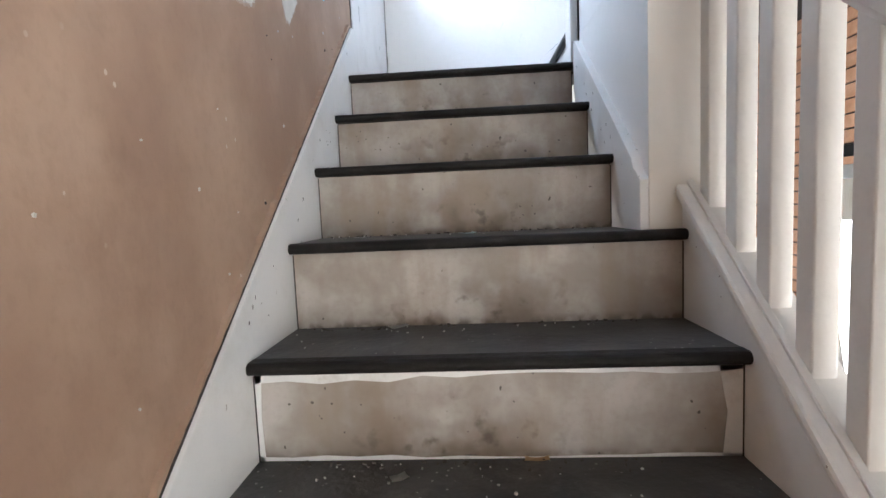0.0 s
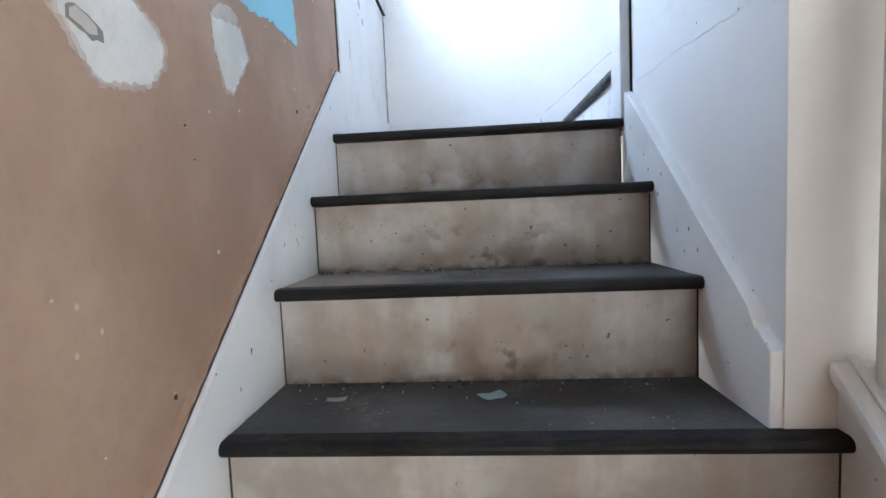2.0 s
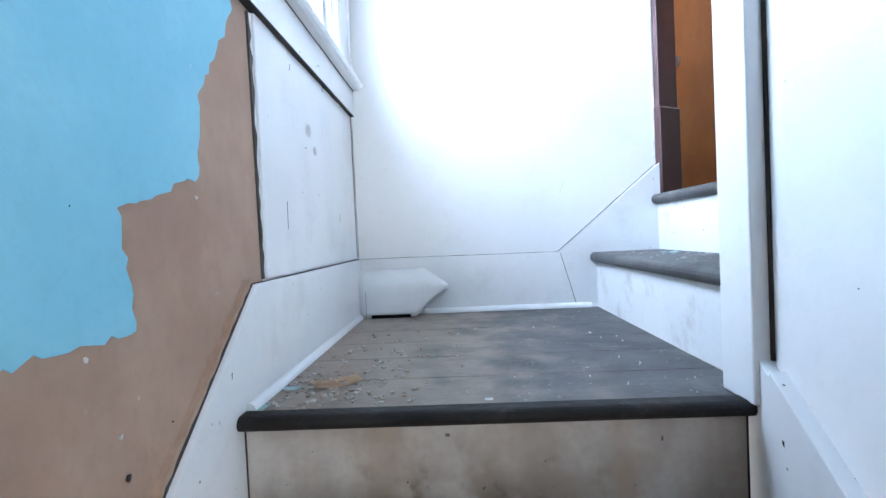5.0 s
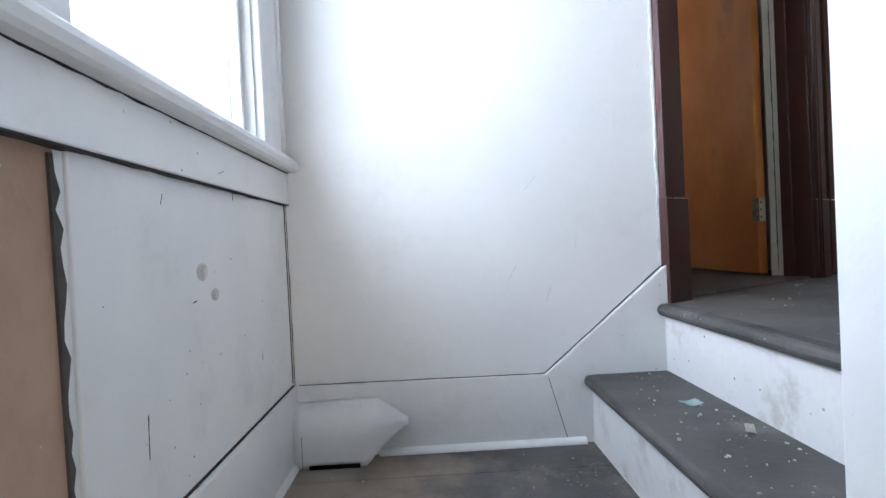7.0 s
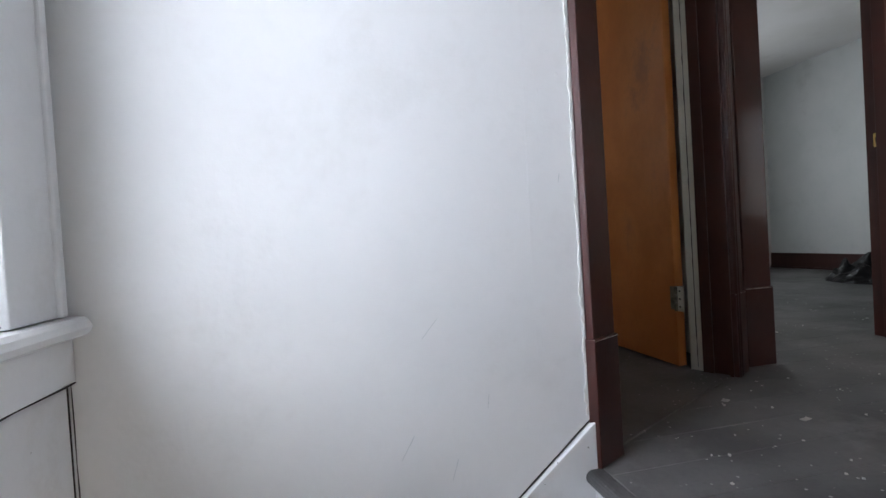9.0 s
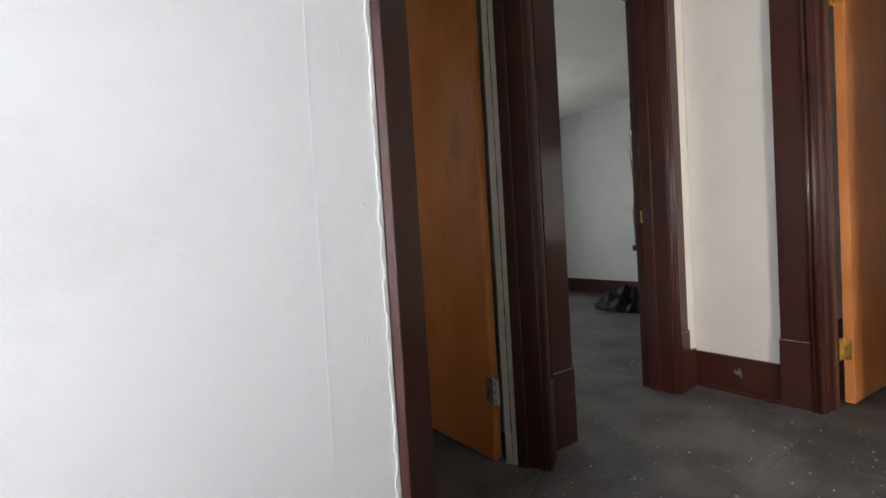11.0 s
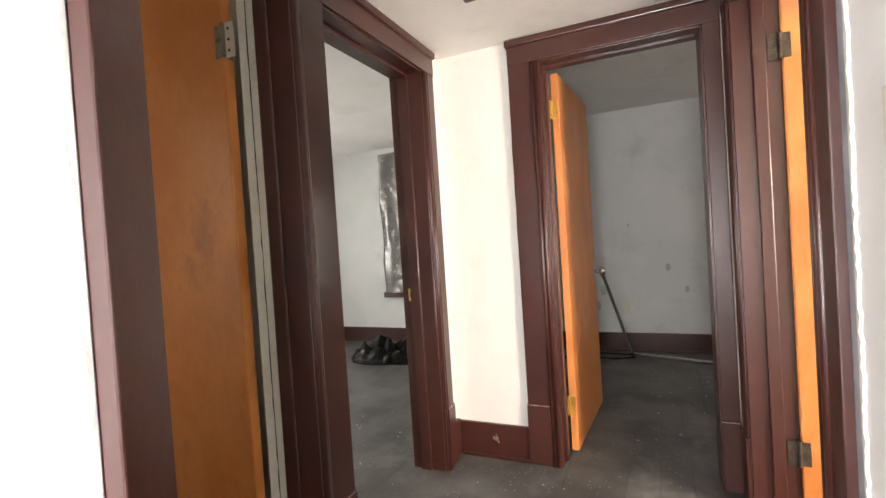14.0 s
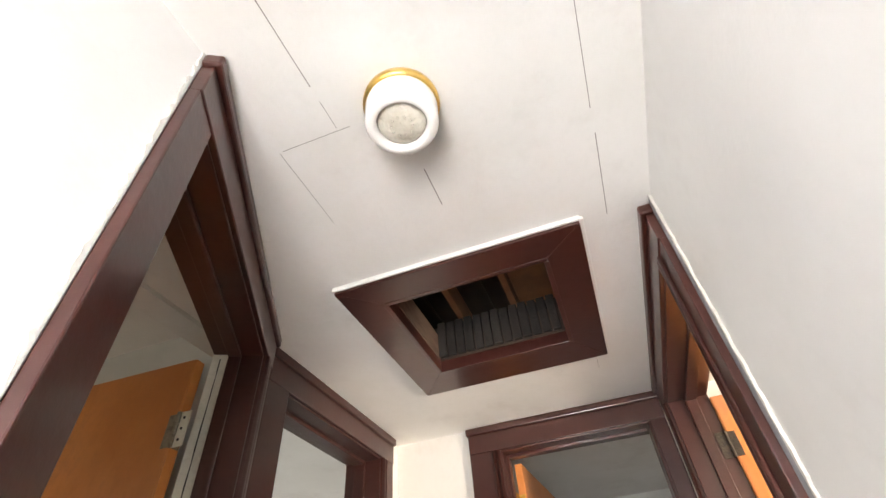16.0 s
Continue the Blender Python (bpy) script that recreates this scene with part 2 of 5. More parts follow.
DARKHINGE = mat("dark_old_hinge_metal", (0.04, 0.03, 0.022), (0.08, 0.06, 0.045), 0.5, 40, 100, 0.3, metal=0.3)
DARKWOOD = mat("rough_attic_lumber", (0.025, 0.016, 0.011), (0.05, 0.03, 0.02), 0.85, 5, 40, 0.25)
STEPRISER = mat("scuffed_white_step_paint", (0.72, 0.73, 0.73), (0.78, 0.78, 0.77), 0.4, 3, 70, 0.15, specks=(0.2, 0.18, 0.16), speck_scale=26, speck_amount=0.08, stain=(0.36, 0.33, 0.29), stain_scale=7, stain_amount=0.55)
GREYWOOD = mat("grey_brown_lumber", (0.07, 0.042, 0.028), (0.12, 0.078, 0.052), 0.8, 7, 60, 0.3, stretch=(1, 1, 4))
NEARBLACK = mat("near_black_slats", (0.010, 0.008, 0.007), (0.020, 0.015, 0.012), 0.8, 7, 60, 0.3)
RAWWOOD = mat("raw_orange_lumber", (0.17, 0.075, 0.032), (0.26, 0.12, 0.05), 0.7, 6, 60, 0.3)
BRICK = mat("orange_brick", (0.58, 0.33, 0.20), (0.68, 0.42, 0.28), 0.8, 12, 70, 0.4)
MORTAR = mat("dark_mortar", (0.05, 0.045, 0.04), (0.09, 0.08, 0.07), 0.9, 12, 70, 0.4)
BAG = mat("black_plastic", (0.004, 0.004, 0.0045), (0.006, 0.006, 0.0065), 0.3, 9, 60, 0.1, spec=0.12)
FOIL = mat("silver_grey_plastic_sheet", (0.36, 0.35, 0.34), (0.48, 0.47, 0.46), 0.22, 6, 40, 0.3, metal=0.55)
SWITCH = mat("ivory_plastic", (0.66, 0.62, 0.52), (0.70, 0.66, 0.56), 0.35, 8, 60, 0.05)
DARK = mat("dark_crack_and_shade", (0.03, 0.026, 0.024), (0.05, 0.043, 0.04), 0.9)
SEAM = mat("grey_seam", (0.20, 0.18, 0.16), (0.28, 0.26, 0.24), 0.9)
OPAL = mat("white_opal_glass", (0.85, 0.84, 0.81), (0.88, 0.87, 0.84), 0.2, 8, 60, 0.02)
CHIP = mat("paint_chip", (0.40, 0.41, 0.39), (0.56, 0.54, 0.49), 0.8, 30, 100, 0.2)
GRASS = mat("dry_grass_ground", (0.10, 0.11, 0.05), (0.16, 0.15, 0.08), 0.9, 0.5, 8, 0.4)
LINO = mat("worn_brown_floor", (0.25, 0.19, 0.13), (0.32, 0.25, 0.18), 0.5, 3, 60, 0.2)


# ---- mesh helpers ----
def mesh_from(name, bm, material, smooth=False):
    bmesh.ops.recalc_face_normals(bm, faces=bm.faces)
    me = bpy.data.meshes.new(name)
    bm.to_mesh(me)
    bm.free()
    for m in (material if isinstance(material, (list, tuple)) else [material]):
        me.materials.append(m)
    if smooth:
        for p in me.polygons:
            p.use_smooth = True
    return me


def part(name, bm, material, parent=None, label="", smooth=False):
    ob = new(name, mesh_from(name, bm, material, smooth))
    ob.parent = parent
    return tagged(ob, label) if label else ob


def thing(name, bm, material, label, category, kind="", group="", smooth=False):
    return tagged(part(name, bm, material, smooth=smooth), label, category, group, kind)


def holder(name, label, category, at=(0, 0, 0), rz=0, group="", kind=""):
    ob = new(name)
    ob.matrix_world = pose(*at, 0, 0, rz)
    return tagged(ob, label, category, group, kind)


def add_box(bm, x0, x1, y0, y1, z0, z1, bevel=0.0, seg=2):
    r = bmesh.ops.create_cube(bm, size=1, matrix=Matrix.Translation(((x0 + x1) / 2, (y0 + y1) / 2, (z0 + z1) / 2)) @ Matrix.Diagonal((x1 - x0, y1 - y0, z1 - z0, 1)))
    if bevel:
        edges = {e for v in r["verts"] for e in v.link_edges}
        bmesh.ops.bevel(bm, geom=list(edges), offset=bevel, segments=seg, affect="EDGES", profile=0.5)
    return bm


def box(x0, x1, y0, y1, z0, z1, bevel=0.0, seg=2):
    return add_box(bmesh.new(), x0, x1, y0, y1, z0, z1, bevel, seg)


def add_prism(bm, poly, axis, a, b, bevel=0.0):
    """A flat outline pushed from a to b along an axis; the outline is (y, z), (x, z) or (x, y)."""
    def spot(p, h):
        return {"x": (h, p[0], p[1]), "y": (p[0], h, p[1]), "z": (p[0], p[1], h)}[axis]
    lo = [bm.verts.new(spot(p, a)) for p in poly]
    hi = [bm.verts.new(spot(p, b)) for p in poly]
    faces = [bm.faces.new(lo), bm.faces.new(list(reversed(hi)))]
    for i in range(len(poly)):
        j = (i + 1) % len(poly)
        faces.append(bm.faces.new((lo[i], hi[i], hi[j], lo[j])))
    if bevel:
        bmesh.ops.bevel(bm, geom=list({e for f in faces for e in f.edges}), offset=bevel, segments=2, affect="EDGES", profile=0.5)
    return bm


def prism(poly, axis, a, b, bevel=0.0):
    return add_prism(bmesh.new(), poly, axis, a, b, bevel)


def add_tube(bm, p, q, r, seg=14, r2=None):
    p, q = Vector(p), Vector(q)
    d = q - p
    m = Matrix.Translation((p + q) / 2) @ d.to_track_quat("Z", "Y").to_matrix().to_4x4()
    bmesh.ops.create_cone(bm, cap_ends=True, segments=seg, radius1=r, radius2=r if r2 is None else r2, depth=d.length, matrix=m)
    return bm


def add_lathe(bm, profile, centre, seg=32):
    """Turns a profile of (radius, z) round a vertical axis."""
    rings = []
    for r, z in profile:
        rings.append([bm.verts.new((centre[0] + r * math.cos(2 * math.pi * i / seg), centre[1] + r * math.sin(2 * math.pi * i / seg), centre[2] + z)) for i in range(seg)])
    for p, q in zip(rings, rings[1:]):
        for i in range(seg):
            bm.faces.new((p[i], p[(i + 1) % seg], q[(i + 1) % seg], q[i]))
    bm.faces.new(rings[0])
    bm.faces.new(rings[-1])
    return bm


def jagged(outline, step=0.012, amount=0.006, seed=1):
    """Cuts an outline into short pieces and tears its edge."""
    rnd = random.Random(seed)
    out = []
    for i, p in enumerate(outline):
        q = outline[(i + 1) % len(outline)]
        n = max(1, int(math.dist(p, q) / step))
        for k in range(n):
            t = k / n
            j = amount * (0.3 if k == 0 else 1)
            out.append((p[0] + (q[0] - p[0]) * t + rnd.uniform(-j, j), p[1] + (q[1] - p[1]) * t + rnd.uniform(-j, j)))
    return out


def ragged_line(bm, p, q, across, out, width, seed, step=0.02, depth=0.003):
    """A torn strip from p to q, as wide as width at most, standing depth proud of a wall."""
    rnd = random.Random(seed)
    p, q, across, out = Vector(p), Vector(q), Vector(across), Vector(out)
    n = max(2, int((q - p).length / step))
    rows = []
    for i in range(n + 1):
        c = p + (q - p) * (i / n)
        w = width * rnd.uniform(0.25, 1.0)
        rows.append([bm.verts.new(c), bm.verts.new(c + out * depth), bm.verts.new(c + across * w + out * depth), bm.verts.new(c + across * w)])
    for a, b in zip(rows, rows[1:]):
        for i in range(4):
            bm.faces.new((a[i], a[(i + 1) % 4], b[(i + 1) % 4], b[i]))
    bm.faces.new(rows[0])
    bm.faces.new(rows[-1])
    return bm


def wall(name, p, q, z0, z1, thick, material, label, holes=(), category="wall"):
    """A wall from p to q whose room face runs through p and q; thick reaches to the left of that way (negative: right)."""
    p, q = Vector((*p, 0)), Vector((*q, 0))
    along = (q - p).normalized()
    out = Vector((-along.y, along.x, 0)) * thick
    length = (q - p).length
    ss = sorted({0, length, *[h[0] for h in holes], *[h[1] for h in holes]})
    zs = sorted({z0, z1, *[h[2] for h in holes], *[h[3] for h in holes]})

    def solid(i, k):
        if not (0 <= i < len(ss) - 1 and 0 <= k < len(zs) - 1):
            return False
        s, z = (ss[i] + ss[i + 1]) / 2, (zs[k] + zs[k + 1]) / 2
        return not any(h[0] < s < h[1] and h[2] < z < h[3] for h in holes)
    bm = bmesh.new()
    cache = {}

    def v(i, k, side):
        if (i, k, side) not in cache:
            c = p + along * ss[i] + out * side
            cache[i, k, side] = bm.verts.new((c.x, c.y, zs[k]))
        return cache[i, k, side]
    for i in range(len(ss) - 1):
        for k in range(len(zs) - 1):
            if not solid(i, k):
                continue
            for side in (0, 1):
                bm.faces.new((v(i, k, side), v(i + 1, k, side), v(i + 1, k + 1, side), v(i, k + 1, side)))
            for di, dk, e in ((-1, 0, ((i, k), (i, k + 1))), (1, 0, ((i + 1, k), (i + 1, k + 1))), (0, -1, ((i, k), (i + 1, k))), (0, 1, ((i, k + 1), (i + 1, k + 1)))):
                if not solid(i + di, k + dk):
                    (a, b), (c, d) = e
                    bm.faces.new((v(a, b, 0), v(c, d, 0), v(c, d, 1), v(a, b, 1)))
    return thing(name, bm, material, label, category, "structure")


# ---- the place in numbers ----
LOW, HALL, TOP = -2.28, 0.38, 2.48                 # lower floor, upper floor and hall ceiling
NOSES = [0, -0.208, -0.437, -0.655] + [-0.885 - 0.225 * i for i in range(8)]
STEPS = [0.003, -0.177, -0.360, -0.548, -0.744] + [-0.935 - 0.19 * i for i in range(7)]    # tops of the treads
RISE = 0.19
LW = -0.02                                         # face of the stair's left wall
FAR = 0.968                                        # face of the landing's far wall
DA, DB = Vector((1.055, 0.971, 0)), Vector((1.937, 1.449, 0))    # the slanted wall with the first door
SOUTH = 0.165                                      # face of the hall's south wall
EAST = 3.072
NORTH2 = 1.485
OUT = 5.45
ROOMTOP = 2.62

# ---- large structure ----
wall("wall_west", (LW, 0.17), (LW, -4.6), LOW, TOP, -0.16, PLASTER, "bare brown plaster stair wall with torn paint", category="wall")
wall("wall_west_landing", (LW, FAR + 0.14), (LW, 0.17), LOW, TOP, -0.16, WHITE, "scuffed white panelled wall under the landing window",
     [(FAR + 0.14 - 0.80, FAR + 0.14 - 0.18, 0.83, 2.05)])
wall("wall_north", (LW, FAR), (DA.x, FAR), LOW, TOP, 0.12, WHITE, "white painted landing wall with dents and scuffs")
DLEN = (DB - DA).length
wall("wall_slanted", DA[:2], DB[:2], HALL, TOP, 0.13, WHITE, "slanted white hall wall with a doorway", [(0.09, 0.885, HALL, 2.36)])
wall("wall_hall_north", (1.96, NORTH2), (OUT, NORTH2), HALL, ROOMTOP, 0.16, CREAM, "cream hall wall with a doorway", [(2.105 - 1.96, 2.85 - 1.96, HALL, 2.36)])
wall("wall_hall_east", (EAST, NORTH2 - 0.003), (EAST, -2.6), HALL, ROOMTOP, 0.14, CREAM, "cream hall wall with a doorway", [(NORTH2 - 0.003 - 0.938, NORTH2 - 0.003 - 0.258, HALL, 2.36)])
wall("wall_hall_south", (0.92, SOUTH), (EAST - 0.002, SOUTH), HALL, TOP, -0.14, WHITE, "white hall wall beside a brown doorway", [(1.005, 1.965, HALL, 2.36)])
wall("wall_partition", (0.80, 0.072), (0.80, -0.62), LOW, TOP, 0.12, WHITE, "white stair partition wall with a cream end")
wall("wall_partition_upper", (0.80, -0.622), (0.80, -4.6), 0.33, TOP, 0.12, WHITE, "white wall above the open stair side")
wall("wall_stair_south", (LW - 0.16, -4.6), (OUT + 0.12, -4.6), LOW, 0.33, -0.14, CREAM, "cream lower room wall with a wide window", [(1.13, 2.78, -1.75, -0.15)])
wall("wall_stair_south_upper", (LW - 0.16, -4.6), (0.92, -4.6), 0.331, TOP, -0.14, WHITE, "white upper stair wall")
wall("wall_room_south", (0.92, -2.6), (OUT, -2.6), HALL, ROOMTOP, -0.14, GREYWALL, "grey-white bedroom wall with windows", [(0.03, 0.705, 0.95, 2.15)])
wall("wall_room_west", (0.92, 0.02), (0.92, -2.6), HALL, ROOMTOP, 0.10, GREYWALL, "grey-white bedroom wall")
wall("wall_outer_east", (OUT, 4.6), (OUT, -2.6), HALL, ROOMTOP, 0.14, GREYWALL, "grey-white bedroom wall with marks and a dark baseboard", [(4.6 - 3.33, 4.6 - 2.45, 0.98, 2.5), (5.9, 6.7, 1.0, 2.2)])
wall("wall_outer_north", (0.80, 4.6), (OUT, 4.6), HALL, ROOMTOP, 0.14, GREYWALL, "grey-white bedroom wall with a window", [(2.45, 3.35, 1.0, 2.2)])
# the opening here is invented, to let the small room's fill lamp in
wall("wall_closet_west", (0.92, 1.10), (0.92, 4.6), HALL, ROOMTOP, 0.12, GREYWALL, "grey-white small room wall with an added window", [(0.80, 1.50, 1.1, 2.2)])
wall("wall_rooms_divide", (2.0, 1.66), (2.0, 4.6), HALL, ROOMTOP, 0.06, GREYWALL, "grey-white wall between two rooms")
wall("wall_lower_east", (OUT, 1.7), (OUT, -4.6), LOW, 0.33, 0.14, CREAM, "cream lower room wall with a window", [(3.15, 5.45, -1.55, -0.15)])
wall("wall_lower_north", (0.92, 1.7), (OUT, 1.7), LOW, 0.33, 0.14, CREAM, "cream lower room wall")

bm = bmesh.new()
add_box(bm, LW - 0.16, OUT, -4.6, 1.7, LOW - 0.2, LOW)
thing("floor_lower", bm, LINO, "worn brown lower floor", "floor", "structure")
# upper floor: hall and rooms, and the lower room's ceiling
bm = prism([(1.05, 0.09), (1.05, FAR), (DA.x, FAR + 0.1), (0.93, 1.10), (0.93, 4.6), (OUT, 4.6), (OUT, -2.6), (0.92, -2.6), (0.92, 0.09)], "z", HALL - 0.05, HALL - 0.018)
thing("floor_upper", bm, FLOOR, "upper floor structure", "floor", "structure")
bm = box(0.921, OUT, -4.6, -2.6, 0.33, 0.362)
thing("ceiling_lower", bm, CEIL, "white lower room ceiling", "ceiling", "structure")


def hall_ceiling():
    """White board ceiling with the hatch opening and dark seams, in one mesh."""
    bm = bmesh.new()
    hx0, hx1, hy0, hy1 = 1.882, 2.399, 0.466, 0.998
    x0, x1, y0, y1 = LW - 0.16, EAST + 0.0, -4.6, NORTH2 + 0.1
    for a in ((x0, hx0, y0, y1), (hx1, x1, y0, y1), (hx0, hx1, y0, hy0), (hx0, hx1, hy1, y1)):
        add_box(bm, *a, TOP, TOP + 0.12)
    plain = len(bm.faces)
    for a in ((0.95, 1.175, 0.818, 0.820), (1.21, 1.28, 0.818, 0.819), (1.287, 1.288, 0.79, 0.96), (1.29, 1.53, 0.969, 0.970),
              (1.46, 1.585, 0.682, 0.6845), (1.20, 1.45, 0.282, 0.2835), (1.52, 1.80, 0.279, 0.281), (2.62, 2.70, 0.40, 0.401)):
        add_box(bm, a[0], a[1], a[2], a[3], TOP - 0.0006, TOP + 0.002)
    bm.faces.ensure_lookup_table()
    for f in bm.faces[plain:]:
        f.material_index = 1
    return thing("ceiling", bm, [CEIL, SEAM], "white ceiling boards with thin seams and an attic hatch", "ceiling", "structure")


hall_ceiling()
bm = prism([(0.80, 1.60), (0.80, 4.74), (OUT + 0.14, 4.74), (OUT + 0.14, -2.74), (EAST + 0.005, -2.74), (EAST + 0.005, 1.60)], "z", ROOMTOP, ROOMTOP + 0.1)
add_box(bm, 0.9, EAST, -2.74, 0.024, ROOMTOP - 0.005, ROOMTOP + 0.095)
add_box(bm, 0.80, 1.96, 1.605, 1.7, TOP - 0.0, ROOMTOP)
thing("ceiling_rooms", bm, CEIL, "white bedroom ceilings", "ceiling", "structure")
bm = box(-0.6, OUT + 0.5, -2.86, 5.1, 3.45, 3.6)
for a in ((-0.6, -0.5, -2.86, 5.1), (OUT + 0.4, OUT + 0.5, -2.86, 5.1), (-0.5, OUT + 0.4, -2.86, -2.76), (-0.5, OUT + 0.4, 5.0, 5.1)):
    add_box(bm, *a, 2.60, 3.45)
thing("roof", bm, DARKWOOD, "dark attic roof boards", "roof", "structure")
bm = box(-400, 400, -400, 400, LOW - 0.9, LOW - 0.45)
thing("ground", bm, GRASS, "dry grass ground round the house", "ground", "structure")

# ---- staircase ----
stair = holder("staircase", "worn staircase with dark grey treads and dirty white risers", "staircase", (0.4, -1.2, LOW), kind="structure")
inv = stair.matrix_world.inverted()


def fixed(ob):
    """Keeps a part at its world place under a parent that has been moved."""
    ob.matrix_parent_inverse = ob.parent.matrix_world.inverted()
    return ob


def tread_mesh(poly, z, thick=0.024):
    return prism(poly, "z", z - thick, z)


def nosing(x0, x1, y, z, parent, name="nosing"):
    """A rounded black front edge along x."""
    pts = []
    r = 0.0118
    for i in range(9):
        a = math.pi / 2 + math.pi * i / 8
        pts.append((y + r + math.cos(a) * r, z - r + 0.001 + math.sin(a) * r))
    pts += [(y + 0.034, z - 2 * r + 0.001), (y + 0.034, z + 0.001)]
    bm = prism(pts, "x", x0, x1)
    return fixed(part(name, bm, NOSE, parent, "black worn rounded nosing"))


for k, y in enumerate(NOSES):
    z = STEPS[k]
    right = 0.78 if k < 3 else 0.868
    back = FAR if k == 0 else NOSES[k - 1] + 0.027
    if k == 0:
        poly = [(0, 0.034), (0, FAR), (0.826, FAR), (0.826, 0.074), (0.78, 0.074), (0.78, 0.034)]
    elif k == 3:
        poly = [(0, y + 0.034), (0, back), (0.78, back), (0.78, -0.621), (right, -0.621), (right, y + 0.034)]
    else:
        poly = [(0, y + 0.034), (0, back), (right, back), (right, y + 0.034)]
    if k:
        fixed(part("tread", tread_mesh(poly, z), DUSTTREAD if k < 3 else TREAD, stair))
    else:
        fixed(part("landing_base", tread_mesh(poly, z - 0.012, 0.012), DARK, stair))
    nosing(0, right, y, z, stair)
    drop = z - (STEPS[k + 1] if k < 11 else LOW)
    bm = box(0.0015, right - 0.0015, -0.02, 0.0, 0.0, drop - 0.024)
    r = part("riser", bm, REPAINT if k in (0, 4) else RISER, stair, "dirty white riser with scuffs")
    r.matrix_parent_inverse = inv
    r.location = (0, y + 0.045, z - drop)
    for xj in (0.0002, right - 0.0026):
        fixed(part("joint", box(xj, xj + 0.0024, y + 0.0235, y + 0.026, z - drop, z - 0.026), DARK, stair, "dark open joint"))

# bare white border round the brown paint of one riser
for p, q, across, w in (((0.003, -0.8605, -0.772), (0.865, -0.8605, -0.772), (0, 0, -1), 0.022), ((0.003, -0.8605, -0.934), (0.003, -0.8605, -0.772), (1, 0, 0), 0.016), ((0.865, -0.8605, -0.934), (0.865, -0.8605, -0.772), (-1, 0, 0), 0.050),
                        ((0.003, -0.8605, -0.934), (0.865, -0.8605, -0.934), (0, 0, 1), 0.012)):
    fixed(part("paint_border", ragged_line(bmesh.new(), p, q, across, (0, -1, 0), w * 0.8, 95, 0.06, 0.0008), STEPRISER, stair, "older white paint along the riser edge"))

# the two steps to the hall
for name, x, z, x_back in (("tread", 0.803, RISE, 1.052), ("tread", 1.02, 2 * RISE, 1.062)):
    pts = []
    for i in range(9):
        a = math.pi / 2 + math.pi * i / 8
        pts.append((x + 0.017 + math.cos(a) * 0.017, z - 0.017 + math.sin(a) * 0.017))
    pts += [(x_back, z - 0.034), (x_back, z)]
    y0 = 0.074
    fixed(part(name, prism(pts, "y", y0, FAR - 0.018), TREAD, stair, "dark grey step with a rounded worn edge"))
    fixed(part("riser", box(x + 0.022, x + 0.042, y0, FAR - 0.018, z - RISE, z - 0.033), STEPRISER, stair, "scuffed white riser"))


def slope(y, y0, z0, k=0.844):
    return z0 + (y - y0) * k


# left skirting of the stair, level along the landing
K = 0.858
poly = [(-2.9, slope(-2.9, 0.1, 0.2, K)), (0.1, 0.2), (FAR, 0.2), (FAR, -0.05), (0.05, -0.5), (-2.9, slope(-2.9, 0.0, -0.72, K))]
left_skirt = thing("skirting_stair", prism(poly, "x", LW + 0.001, 0.0, 0.002), TRIM, "white painted stair skirting board", "skirting", "structure")
# landing skirting, then up beside the two steps
poly = [(0.0, 0.2), (0.697, 0.195), (1.052, 0.489), (1.052, 0.2), (0.80, -0.02), (0.0, -0.02)]
thing("skirting_landing", prism(poly, "y", FAR - 0.019, FAR + 0.001, 0.002), TRIM, "white landing skirting rising beside two steps", "skirting", "structure")
bm = prism([(0.701, 0.190), (0.703, 0.191), (0.751, 0.012), (0.749, 0.010)], "y", FAR - 0.0205, FAR - 0.018)
thing("skirting_seam", bm, SEAM, "dark open joint in the skirting", "joint", "structure")


def quarter_round(name, p, q, side, r=0.018):
    """Shoe moulding from p to q; side turns it to its wall."""
    p, q = Vector(p), Vector(q)
    d = (q - p).normalized()
    s = Vector((-d.y, d.x, 0)) * side
    prof = [(0, 0)] + [(r * math.cos(a), r * math.sin(a)) for a in [math.pi / 2 * i / 5 for i in range(6)]]
    bm = bmesh.new()
    ends = [[bm.verts.new(c + s * u + Vector((0, 0, w))) for u, w in prof] for c in (p, q)]
    bm.faces.new(ends[0])
    bm.faces.new(ends[1])
    for i in range(len(prof)):
        j = (i + 1) % len(prof)
        bm.faces.new((ends[0][i], ends[0][j], ends[1][j], ends[1][i]))
    return thing(name, bm, TRIM, "chipped white shoe moulding along the landing", "moulding", "structure")


quarter_round("trim_shoe", (0.001, 0.04, 0.001), (0.001, FAR - 0.02, 0.001), -1, 0.013)
quarter_round("trim_shoe", (0.22, FAR - 0.02, 0.001), (0.80, FAR - 0.02, 0.001), -1, 0.016)

